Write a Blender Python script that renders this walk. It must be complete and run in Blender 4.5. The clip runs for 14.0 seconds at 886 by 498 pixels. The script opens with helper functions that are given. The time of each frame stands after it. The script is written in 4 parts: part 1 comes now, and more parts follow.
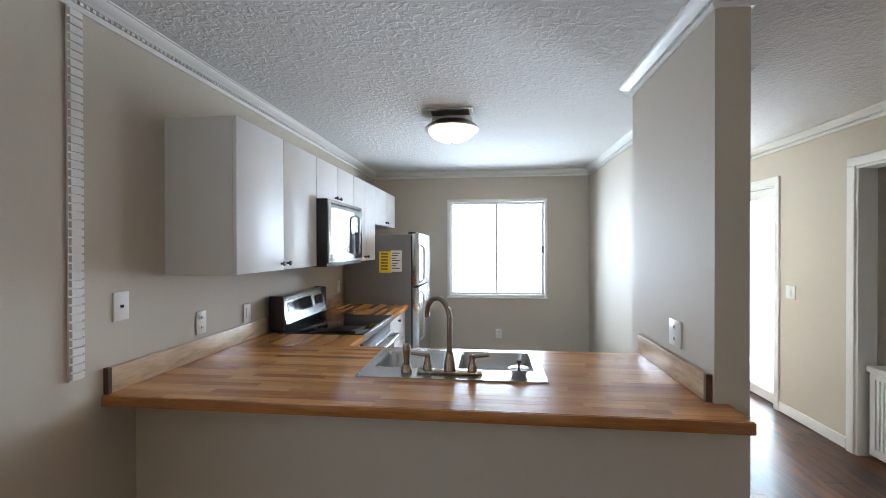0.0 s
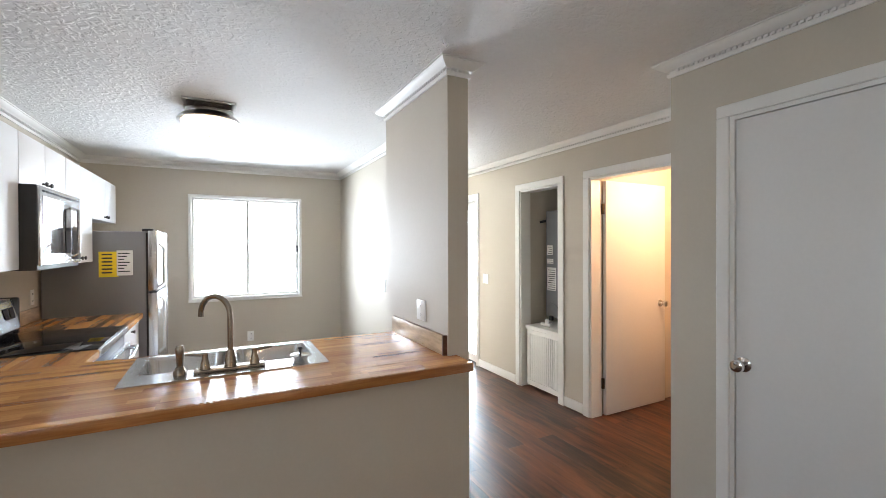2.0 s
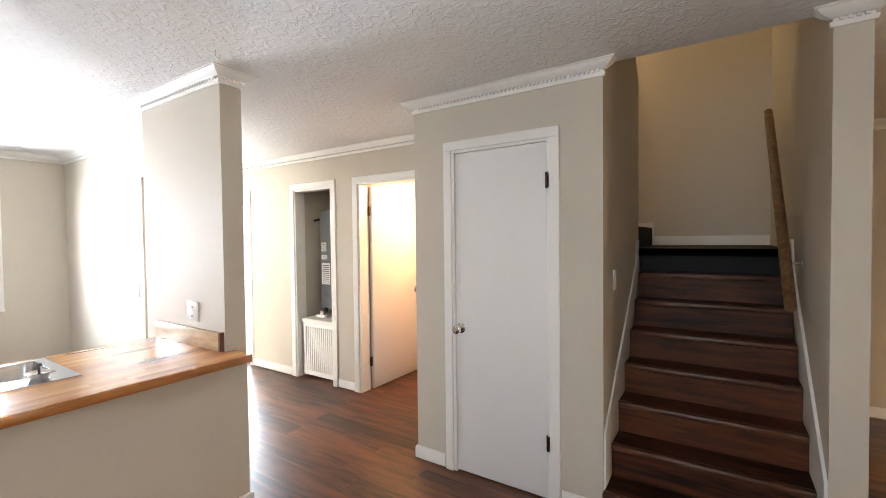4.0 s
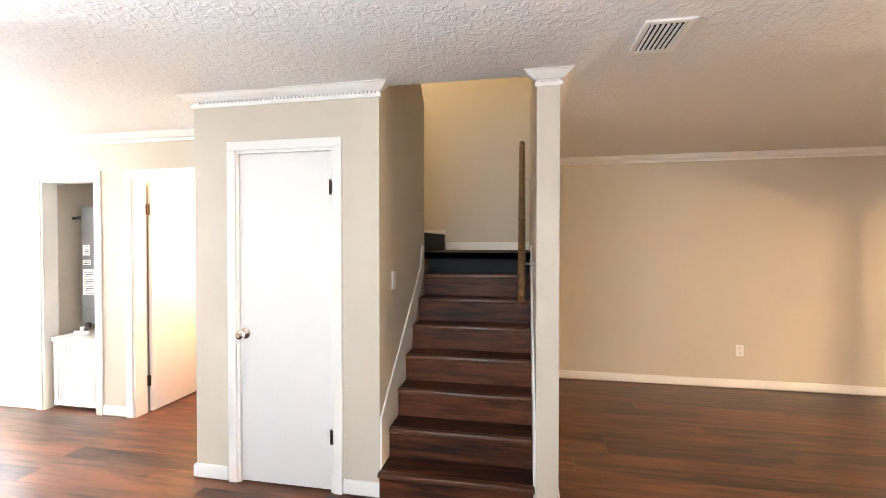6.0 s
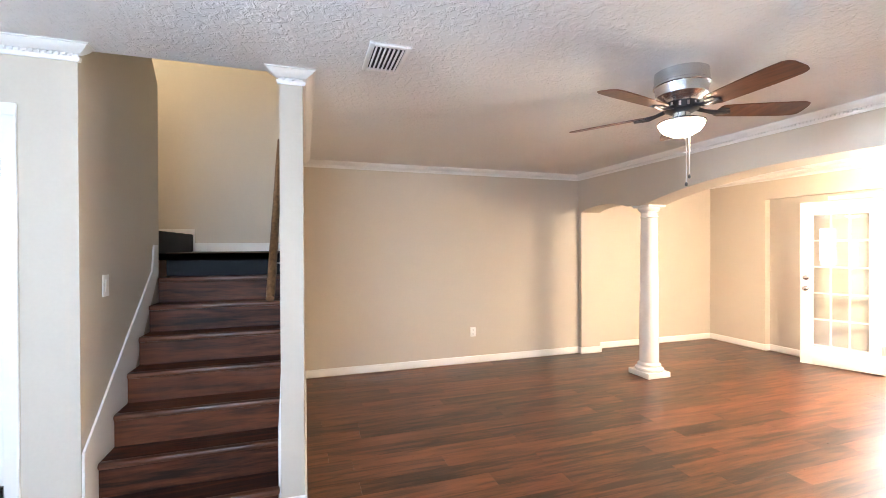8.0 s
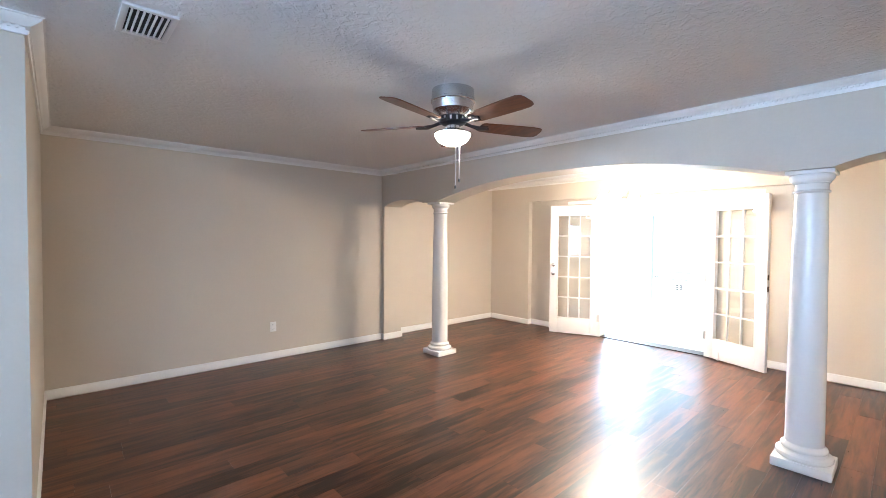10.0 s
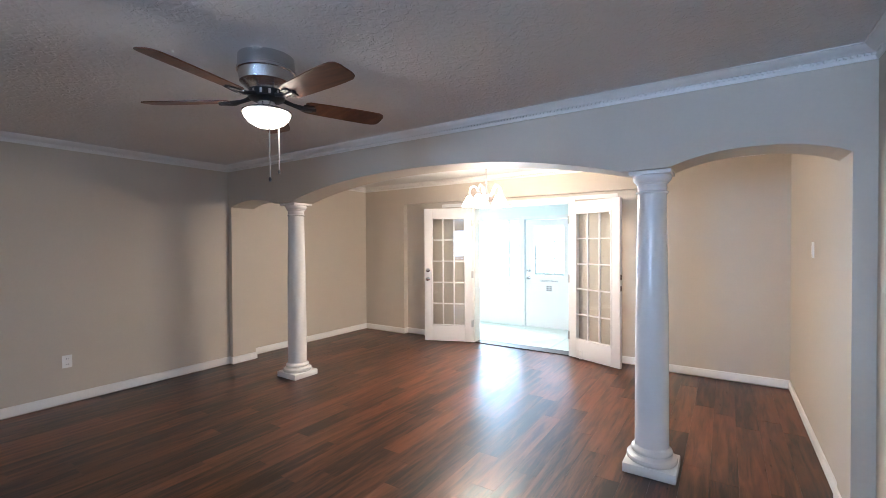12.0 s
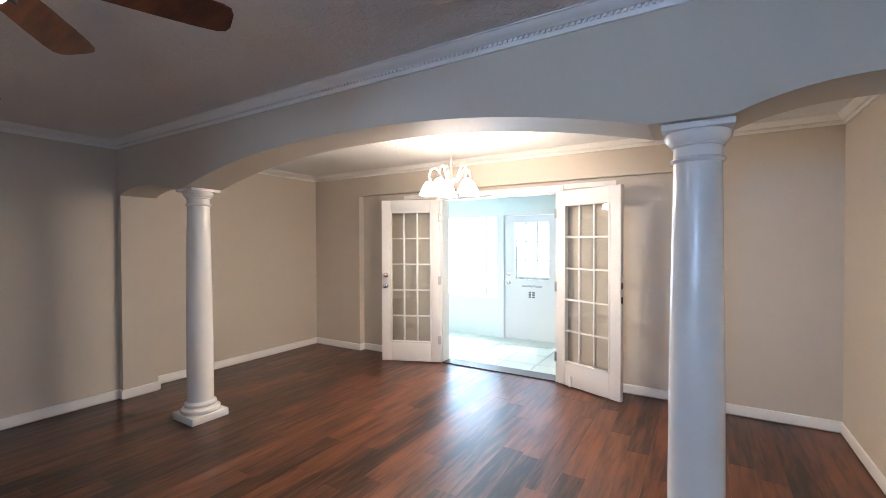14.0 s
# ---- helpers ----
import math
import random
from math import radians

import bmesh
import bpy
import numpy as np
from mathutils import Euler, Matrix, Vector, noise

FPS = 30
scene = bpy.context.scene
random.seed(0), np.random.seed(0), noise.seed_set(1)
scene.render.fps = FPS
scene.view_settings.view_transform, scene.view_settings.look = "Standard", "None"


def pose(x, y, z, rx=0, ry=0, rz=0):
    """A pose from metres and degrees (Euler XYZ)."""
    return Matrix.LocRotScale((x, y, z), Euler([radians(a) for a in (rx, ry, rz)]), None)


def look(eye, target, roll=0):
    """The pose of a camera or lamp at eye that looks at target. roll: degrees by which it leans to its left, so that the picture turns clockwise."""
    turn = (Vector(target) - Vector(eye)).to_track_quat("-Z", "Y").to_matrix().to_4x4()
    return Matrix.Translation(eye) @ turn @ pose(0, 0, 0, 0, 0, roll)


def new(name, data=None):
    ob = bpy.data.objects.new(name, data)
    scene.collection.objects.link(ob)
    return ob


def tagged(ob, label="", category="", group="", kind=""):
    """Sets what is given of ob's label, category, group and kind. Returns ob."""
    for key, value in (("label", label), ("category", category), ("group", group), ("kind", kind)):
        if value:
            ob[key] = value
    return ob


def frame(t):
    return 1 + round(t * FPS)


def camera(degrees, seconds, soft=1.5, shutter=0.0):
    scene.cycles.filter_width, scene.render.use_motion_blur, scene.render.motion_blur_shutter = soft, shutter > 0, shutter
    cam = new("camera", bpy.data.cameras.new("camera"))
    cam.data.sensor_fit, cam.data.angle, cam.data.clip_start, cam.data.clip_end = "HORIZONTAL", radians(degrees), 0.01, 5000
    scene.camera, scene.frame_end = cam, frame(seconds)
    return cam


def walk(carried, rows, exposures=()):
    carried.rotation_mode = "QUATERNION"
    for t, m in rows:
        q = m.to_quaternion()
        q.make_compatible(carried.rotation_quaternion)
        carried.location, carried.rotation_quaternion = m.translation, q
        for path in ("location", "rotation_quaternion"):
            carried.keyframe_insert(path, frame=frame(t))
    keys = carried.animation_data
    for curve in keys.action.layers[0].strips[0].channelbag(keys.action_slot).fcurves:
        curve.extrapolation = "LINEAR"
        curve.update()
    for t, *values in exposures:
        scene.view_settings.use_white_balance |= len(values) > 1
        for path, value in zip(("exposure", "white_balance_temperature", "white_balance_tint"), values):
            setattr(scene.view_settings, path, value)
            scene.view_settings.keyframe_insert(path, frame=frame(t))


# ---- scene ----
cam = camera(92.3, 14.0, soft=0.5)
PATH = [
    (0, (0.09, 0.064, 1.479), (-0.136, 2.051, 1.467), -0.1),
    (0.5, (0.005, -0.02, 1.48), (0.05, 1.98, 1.465), -0.2),
    (1, (-0.046, -0.125, 1.476), (0.242, 1.854, 1.462), -0.2),
    (1.5, (-0.089, -0.194, 1.466), (0.491, 1.72, 1.457), -0.2),
    (2, (-0.13, -0.2, 1.467), (0.795, 1.573, 1.453), -0.2),
    (2.5, (-0.169, -0.255, 1.464), (1.045, 1.334, 1.453), -0.0),
    (3, (-0.239, -0.349, 1.476), (1.174, 1.067, 1.461), -0.1),
    (3.2, (-0.309, -0.378, 1.485), (1.174, 0.963, 1.462), -0.3),
    (5.3, (-0.391, -0.717, 1.505), (1.484, -0.023, 1.468), -0.1),
    (5.5, (-0.396, -0.741, 1.492), (1.509, -0.133, 1.463), -0.0),
    (6, (-0.408, -0.815, 1.491), (1.558, -0.448, 1.461), 0.0),
    (6.5, (-0.411, -0.87, 1.466), (1.586, -0.759, 1.447), -0.2),
    (7, (-0.441, -0.923, 1.455), (1.553, -1.058, 1.442), -0.3),
    (7.5, (-0.457, -0.971, 1.452), (1.506, -1.356, 1.443), -0.3),
    (8, (-0.504, -1.018, 1.453), (1.398, -1.635, 1.441), -0.2),
    (8.5, (-0.522, -1.05, 1.46), (1.293, -1.891, 1.446), -0.1),
    (9, (-0.546, -1.083, 1.456), (1.168, -2.113, 1.438), -0.2),
    (9.2, (-0.616, -1.087, 1.456), (1.055, -2.186, 1.423), -0.0),
    (11.3, (-0.692, -1.323, 1.472), (0.507, -2.923, 1.454), -0.2),
    (11.5, (-0.68, -1.412, 1.462), (0.49, -3.034, 1.444), -0.3),
    (12, (-0.632, -1.672, 1.458), (0.476, -3.337, 1.431), -0.3),
    (12.5, (-0.563, -1.922, 1.459), (0.496, -3.619, 1.431), -0.3),
    (13, (-0.486, -2.188, 1.465), (0.559, -3.893, 1.438), -0.3),
    (13.5, (-0.381, -2.467, 1.461), (0.665, -4.172, 1.431), -0.2),
    (14, (-0.256, -2.732, 1.455), (0.787, -4.438, 1.425), -0.2),
]
walk(cam, [(t, look(eye, target, roll)) for t, eye, target, roll in PATH],
     [(0, -0.3, 6700, 15), (1.5, 0.15, 7000, 17), (3.0, 0.38, 7400, 19), (3.6, 0.65, 7500, 20), (5.0, 1.65, 7500, 20), (6.5, 2.2, 6900, 19), (8.0, 2.3, 5900, 16), (9.0, 2.25, 5400, 13), (10.3, 1.4, 5100, 13), (11.5, 0.85, 5050, 14), (14.0, 0.45, 5100, 15)])

CEIL = 2.405
WX, EX = -1.40, 4.41

# ---- light ----
world = bpy.data.worlds.new("sky_world")
scene.world = world
world.use_nodes = True
wn = world.node_tree.nodes
sky = wn.new("ShaderNodeTexSky")
sky.sky_type, sky.sun_disc = "NISHITA", False
sky.sun_elevation, sky.sun_rotation = radians(48), radians(190)
wn["Background"].inputs["Strength"].default_value = 0.12
world.node_tree.links.new(sky.outputs[0], wn["Background"].inputs["Color"])

sun = new("sun", bpy.data.lights.new("sun", "SUN"))
sun.data.energy, sun.data.angle, sun.data.color = 3.0, radians(0.5), (1, 0.95, 0.87)
sun.matrix_world = look((2, -14, 12), (2.0, -8.0, 0))


def area(name, eye, target, w, h, watts, color=(1, 1, 1)):
    lamp = new(name, bpy.data.lights.new(name, "AREA"))
    lamp.data.shape, lamp.data.size, lamp.data.size_y = "RECTANGLE", w, h
    lamp.data.energy, lamp.data.color = watts, color
    lamp.matrix_world = look(eye, target)
    return lamp


def bulb(name, at, watts, color, radius=0.05):
    lamp = new(name, bpy.data.lights.new(name, "POINT"))
    lamp.data.energy, lamp.data.color, lamp.data.shadow_soft_size = watts, color, radius
    lamp.location = at
    return lamp


DAY = (0.66, 0.83, 1.0)
area("daylight_kitchen", (0.155, 5.53, 1.46), (0.155, 4, 1.46), 1.22, 1.22, 68, DAY).data.spread = radians(140)
area("daylight_entry", (2.84, 4.7, 1.03), (1, 4.7, 1.03), 0.85, 1.95, 110, DAY)
# Fill lamp with no visible source, added to brighten closet and living room.
area("living_fill", (WX - 0.16, -0.1, 1.48), (0, -0.1, 1.3), 1.55, 1.1, 13, DAY)
area("daylight_sunroom", (3.6, -9.42, 1.25), (3.6, -7, 1.25), 1.95, 1.4, 62, (0.88, 1.0, 1.0))
area("daylight_laundry_door", (2.07, -9.33, 1.32), (2.07, -7, 1.32), 0.55, 0.85, 4, (0.88, 1.0, 1.0))
bulb("bath_bulb", (3.3, 1.75, 2.05), 38, (1.0, 0.64, 0.38), 0.1)
# Unseen light added above the stairwell to brighten its walls.
bulb("stair_fill", (3.2, 1.0, 4.3), 16, (1.0, 0.85, 0.55), 0.12)

# ---- materials ----


def material(name, color, rough=0.6, metal=0.0, var=0.06, scale=3.0, fine=60.0, bump=0.0, bump_scale=120.0, coat=0.0):
    m = bpy.data.materials.new(name)
    m.use_nodes = True
    n, l = m.node_tree.nodes, m.node_tree.links
    p = n["Principled BSDF"]
    p.inputs["Roughness"].default_value, p.inputs["Metallic"].default_value = rough, metal
    p.inputs["Coat Weight"].default_value = coat
    co = n.new("ShaderNodeTexCoord")
    big, small = n.new("ShaderNodeTexNoise"), n.new("ShaderNodeTexNoise")
    big.inputs["Scale"].default_value, small.inputs["Scale"].default_value = scale, fine
    big.inputs["Detail"].default_value = small.inputs["Detail"].default_value = 3
    for q in (big, small):
        l.new(co.outputs["Object"], q.inputs["Vector"])
    add = n.new("ShaderNodeMath")
    l.new(big.outputs["Fac"], add.inputs[0]), l.new(small.outputs["Fac"], add.inputs[1])
    rng = n.new("ShaderNodeMapRange")
    rng.inputs["From Min"].default_value, rng.inputs["From Max"].default_value = 0.6, 1.4
    rng.inputs["To Min"].default_value, rng.inputs["To Max"].default_value = 1 - var, 1 + var
    l.new(add.outputs[0], rng.inputs["Value"])
    mul = n.new("ShaderNodeVectorMath")
    mul.operation = "SCALE"
    mul.inputs[0].default_value = color
    l.new(rng.outputs[0], mul.inputs["Scale"])
    l.new(mul.outputs[0], p.inputs["Base Color"])
    if bump:
        tex = n.new("ShaderNodeTexNoise")
        tex.inputs["Scale"].default_value, tex.inputs["Detail"].default_value = bump_scale, 4
        l.new(co.outputs["Object"], tex.inputs["Vector"])
        b = n.new("ShaderNodeBump")
        b.inputs["Strength"].default_value, b.inputs["Distance"].default_value = bump, 0.004
        l.new(tex.outputs["Fac"], b.inputs["Height"])
        l.new(b.outputs[0], p.inputs["Normal"])
    return m


def wood(name, dark, light, along="Y", rough=0.35, stretch=14.0, size=3.0, per_piece=0.35, coat=0.0, contrast=(0.3, 0.72)):
    """Grain that runs along one axis, each piece with a tone of its own."""
    m = bpy.data.materials.new(name)
    m.use_nodes = True
    n, l = m.node_tree.nodes, m.node_tree.links
    p = n["Principled BSDF"]
    p.inputs["Coat Weight"].default_value, p.inputs["Coat Roughness"].default_value = coat, 0.15
    co, info, geo = n.new("ShaderNodeTexCoord"), n.new("ShaderNodeObjectInfo"), n.new("ShaderNodeNewGeometry")
    mp = n.new("ShaderNodeMapping")
    mp.inputs["Scale"].default_value = [1.0 if a == along else stretch for a in "XYZ"]
    l.new(geo.outputs["Position"], mp.inputs["Vector"])
    shift = n.new("ShaderNodeVectorMath")
    shift.operation = "ADD"
    rnd = n.new("ShaderNodeMath")
    l.new(info.outputs["Random"], rnd.inputs[0]), l.new(geo.outputs["Random Per Island"], rnd.inputs[1])
    k = n.new("ShaderNodeMath")
    k.operation = "MULTIPLY"
    k.inputs[1].default_value = 37.0
    l.new(rnd.outputs[0], k.inputs[0])
    l.new(mp.outputs[0], shift.inputs[0]), l.new(k.outputs[0], shift.inputs[1])
    tex, tex2 = n.new("ShaderNodeTexNoise"), n.new("ShaderNodeTexNoise")
    tex.inputs["Scale"].default_value, tex.inputs["Detail"].default_value = size, 5
    tex.inputs["Distortion"].default_value = 0.6
    tex2.inputs["Scale"].default_value, tex2.inputs["Detail"].default_value = size * 5, 4
    l.new(shift.outputs[0], tex.inputs["Vector"]), l.new(shift.outputs[0], tex2.inputs["Vector"])
    mix = n.new("ShaderNodeMath")
    mix.operation = "MULTIPLY_ADD"
    mix.inputs[1].default_value = 0.35
    l.new(tex2.outputs["Fac"], mix.inputs[0]), l.new(tex.outputs["Fac"], mix.inputs[2])
    fr = n.new("ShaderNodeMath")
    fr.operation = "FRACT"
    l.new(rnd.outputs[0], fr.inputs[0])
    tone = n.new("ShaderNodeMath")
    tone.operation = "MULTIPLY_ADD"
    tone.inputs[1].default_value = per_piece
    l.new(fr.outputs[0], tone.inputs[0]), l.new(mix.outputs[0], tone.inputs[2])
    ramp = n.new("ShaderNodeMapRange")
    ramp.inputs["From Min"].default_value = contrast[0] + 0.17 + per_piece * 0.3
    ramp.inputs["From Max"].default_value = contrast[1] + 0.17 + per_piece * 0.7
    l.new(tone.outputs[0], ramp.inputs["Value"])
    col = n.new("ShaderNodeMix")
    col.data_type = "RGBA"
    col.inputs[6].default_value, col.inputs[7].default_value = (*dark, 1), (*light, 1)
    l.new(ramp.outputs[0], col.inputs[0])
    l.new(col.outputs[2], p.inputs["Base Color"])
    rr = n.new("ShaderNodeMapRange")
    rr.inputs["To Min"].default_value, rr.inputs["To Max"].default_value = rough - 0.07, rough + 0.1
    l.new(tex2.outputs["Fac"], rr.inputs["Value"])
    l.new(rr.outputs[0], p.inputs["Roughness"])
    b = n.new("ShaderNodeBump")
    b.inputs["Strength"].default_value, b.inputs["Distance"].default_value = 0.15, 0.002
    l.new(tex2.outputs["Fac"], b.inputs["Height"])
    l.new(b.outputs[0], p.inputs["Normal"])
    return m


def knockdown():
    """Ceiling plaster with flattened splatter relief."""
    m = material("ceiling_plaster", (0.74, 0.73, 0.71), 0.85, var=0.03, scale=1.5)
    n, l = m.node_tree.nodes, m.node_tree.links
    co, tex = n["Texture Coordinate"], n.new("ShaderNodeTexNoise")
    tex.inputs["Scale"].default_value, tex.inputs["Detail"].default_value = 28, 3
    tex.inputs["Distortion"].default_value = 0.8
    l.new(co.outputs["Object"], tex.inputs["Vector"])
    r = n.new("ShaderNodeMapRange")
    r.inputs["From Min"].default_value, r.inputs["From Max"].default_value = 0.44, 0.64
    l.new(tex.outputs["Fac"], r.inputs["Value"])
    b = n.new("ShaderNodeBump")
    b.inputs["Strength"].default_value, b.inputs["Distance"].default_value = 0.65, 0.0045
    l.new(r.outputs[0], b.inputs["Height"])
    l.new(b.outputs[0], n["Principled BSDF"].inputs["Normal"])
    return m


def glowing(name, color, strength):
    m = bpy.data.materials.new(name)
    m.use_nodes = True
    p = m.node_tree.nodes["Principled BSDF"]
    p.inputs["Base Color"].default_value = (0.9, 0.88, 0.84, 1)
    p.inputs["Emission Color"].default_value = (*color, 1)
    p.inputs["Emission Strength"].default_value = strength
    return m


def clear_glass():
    m = bpy.data.materials.new("window_glass")
    m.use_nodes = True
    p = m.node_tree.nodes["Principled BSDF"]
    p.inputs["Base Color"].default_value = (0.97, 1, 0.99, 1)
    p.inputs["Transmission Weight"].default_value, p.inputs["Roughness"].default_value = 1.0, 0.0
    p.inputs["IOR"].default_value = 1.02
    p.inputs["Coat Weight"].default_value, p.inputs["Coat IOR"].default_value = 1.0, 1.7
    p.inputs["Coat Roughness"].default_value = 0.0
    return m


PAINT = material("greige_wall_paint", (0.56, 0.5, 0.415), 0.62, var=0.025, scale=1.2, bump=0.1, bump_scale=260)
TRIM = material("white_trim_paint", (0.8, 0.785, 0.75), 0.35, var=0.02, scale=4)
DOOR = material("white_door_paint", (0.78, 0.765, 0.74), 0.45, var=0.02, scale=2)
CEILM = knockdown()
CABM = material("white_melamine", (0.78, 0.78, 0.78), 0.4, var=0.01, scale=2)
PLANK = wood("dark_laminate", (0.012, 0.005, 0.003), (0.17, 0.06, 0.026), "Y", 0.3, 11, 2.0, 0.28, 0.0, (0.38, 0.68))
STEPW = wood("dark_stair_laminate", (0.014, 0.005, 0.003), (0.14, 0.042, 0.015), "Y", 0.5, 11, 2.4, 0.3, 0.0, (0.36, 0.68))
# Lighter than the treads: paints in the highlight along the rounded nosings.
NOSEW = wood("highlit_stair_nosing", (0.035, 0.012, 0.006), (0.14, 0.05, 0.022), "Y", 0.32, 11, 2.4, 0.2, 0.0, (0.36, 0.68))
STEPW.node_tree.nodes["Principled BSDF"].inputs["Specular IOR Level"].default_value = 0.22
BUTCHER = wood("butcher_block", (0.3, 0.1, 0.028), (0.68, 0.33, 0.115), "X", 0.2, 12, 3.5, 0.9, 0.3, (0.1, 0.75))
BUTCHERY = wood("butcher_block_lengthwise", (0.3, 0.1, 0.028), (0.68, 0.33, 0.115), "Y", 0.2, 12, 3.5, 0.9, 0.3, (0.1, 0.75))
PINE = wood("knotty_backsplash", (0.2, 0.075, 0.025), (0.74, 0.55, 0.36), "Y", 0.3, 5, 3.5, 0.6, 0.2, (0.12, 0.5))
RAILW = wood("stained_handrail", (0.09, 0.04, 0.015), (0.26, 0.14, 0.06), "X", 0.4, 9, 4.0, 0.2)
BLADE = wood("walnut_fan_blade", (0.04, 0.014, 0.008), (0.16, 0.06, 0.028), "X", 0.38, 8, 4.0, 0.3)
STEEL = material("brushed_steel", (0.6, 0.61, 0.62), 0.27, 1.0, var=0.04, scale=2, fine=200)
NICKEL = material("brushed_nickel", (0.55, 0.54, 0.52), 0.3, 1.0, var=0.04)
BRONZE = material("faucet_bronze_nickel", (0.3, 0.25, 0.2), 0.26, 1.0, var=0.05)
CHROME = material("polished_chrome", (0.75, 0.75, 0.75), 0.08, 1.0, var=0.01)
BRASS = material("aged_hinge_bronze", (0.1, 0.065, 0.04), 0.4, 0.9, var=0.1)
BLACKG = material("black_glass", (0.012, 0.012, 0.014), 0.06, 0, var=0.05)
BLACKP = material("black_plastic", (0.02, 0.02, 0.022), 0.4, 0, var=0.1)
FRSIDE = material("fridge_grey_side", (0.19, 0.19, 0.195), 0.5, 0.2, var=0.03, bump=0.1, bump_scale=400)
PLATE = material("white_plastic", (0.82, 0.81, 0.78), 0.35, var=0.01)
DARK = material("dark_gap", (0.02, 0.02, 0.02), 0.7)
UNIT = material("air_handler_grey", (0.2, 0.21, 0.225), 0.5, 0.3, var=0.04)
COLP = material("column_gloss_paint", (0.8, 0.785, 0.755), 0.22, var=0.02, scale=3)
SUNW = material("sunroom_wall_paint", (0.78, 0.83, 0.79), 0.6, var=0.02)
TILE = material("sunroom_floor_tile", (0.6, 0.63, 0.56), 0.35, var=0.06, scale=4)
CARPET = material("dark_stair_carpet", (0.025, 0.027, 0.03), 0.95, var=0.2, fine=200, bump=0.6, bump_scale=500)
YELLOW = material("yellow_paper", (0.85, 0.62, 0.03), 0.6, var=0.03)
PAPER = material("white_paper", (0.8, 0.8, 0.78), 0.7, var=0.02)
INK = material("printed_ink", (0.04, 0.04, 0.045), 0.7)
PORCELAIN = material("porcelain", (0.8, 0.8, 0.78), 0.12, var=0.01)
GLASS = clear_glass()
LAMPG = glowing("lit_kitchen_glass", (1.0, 0.78, 0.5), 9)
LAMPF = glowing("lit_fan_glass", (1.0, 0.76, 0.48), 35)
LAMPC = glowing("lit_chandelier_glass", (1.0, 0.74, 0.45), 88)

# ---- mesh helpers ----


def box(bm, x0, y0, z0, x1, y1, z1, bevel=0.0):
    vs = [bm.verts.new((x, y, z)) for x in (x0, x1) for y in (y0, y1) for z in (z0, z1)]
    fs = [bm.faces.new([vs[i] for i in q]) for q in ((0, 1, 3, 2), (4, 6, 7, 5), (0, 4, 5, 1), (2, 3, 7, 6), (0, 2, 6, 4), (1, 5, 7, 3))]
    if bevel:
        es = list({e for q in fs for e in q.edges})
        bmesh.ops.bevel(bm, geom=es, offset=bevel, segments=2, affect="EDGES", profile=0.5)
    return vs


def B(*boxes, bevel=0.0):
    bm = bmesh.new()
    for q in boxes:
        box(bm, min(q[0], q[3]), min(q[1], q[4]), min(q[2], q[5]), max(q[0], q[3]), max(q[1], q[4]), max(q[2], q[5]), bevel)
    return bm


def finish(name, bm, mat, smooth=None):
    bmesh.ops.recalc_face_normals(bm, faces=bm.faces)
    me = bpy.data.meshes.new(name)
    bm.to_mesh(me)
    bm.free()
    me.materials.append(mat)
    if smooth:
        me.polygons.foreach_set("use_smooth", [True] * len(me.polygons))
        me.set_sharp_from_angle(angle=radians(smooth))
    return new(name, me)


def part(name, bm, mat, parent, label="", smooth=40):
    ob = finish(name, bm, mat, smooth)
    ob.parent = parent
    return tagged(ob, label) if label else ob


def thing(name, label, category, at=(0, 0, 0), rz=0, group=""):
    ob = new(name)
    ob.empty_display_size = 0.1
    ob.matrix_world = pose(*at, 0, 0, rz)
    return tagged(ob, label, category, group)


def structure(name, bm, mat, label, smooth=None):
    return tagged(finish(name, bm, mat, smooth), label, kind="structure")


def lathe(bm, profile, seg=24, at=(0, 0, 0), axis="Z"):
    """Turns a profile of (radius, height) round an axis."""
    rings = []
    for r, h in profile:
        ring = []
        for i in range(seg):
            a = 2 * math.pi * i / seg
            c, s = max(r, 1e-4) * math.cos(a), max(r, 1e-4) * math.sin(a)
            v = {"Z": (c, s, h), "X": (h, c, s), "Y": (c, h, s)}[axis]
            ring.append(bm.verts.new((at[0] + v[0], at[1] + v[1], at[2] + v[2])))
        rings.append(ring)
    for a, b in zip(rings, rings[1:]):
        for i in range(seg):
            bm.faces.new((a[i], a[(i + 1) % seg], b[(i + 1) % seg], b[i]))
    bm.faces.new(rings[0]), bm.faces.new(rings[-1])
    return bm


def L(profile, seg=24, at=(0, 0, 0), axis="Z"):
    return lathe(bmesh.new(), profile, seg, at, axis)


def tube(bm, pts, radius, seg=12):
    """A round rod through points; radius may be a list."""
    pts = [Vector(p) for p in pts]
    rad = radius if isinstance(radius, (list, tuple)) else [radius] * len(pts)
    rings, side = [], None
    for i, p in enumerate(pts):
        d = (pts[min(i + 1, len(pts) - 1)] - pts[max(i - 1, 0)]).normalized()
        if side is None:
            side = d.orthogonal().normalized()
        side = (side - d * side.dot(d)).normalized()
        up = d.cross(side)
        rings.append([bm.verts.new(p + (side * math.cos(2 * math.pi * k / seg) + up * math.sin(2 * math.pi * k / seg)) * rad[i]) for k in range(seg)])
    for a, b in zip(rings, rings[1:]):
        for k in range(seg):
            bm.faces.new((a[k], a[(k + 1) % seg], b[(k + 1) % seg], b[k]))
    bm.faces.new(rings[0]), bm.faces.new(rings[-1])
    return bm


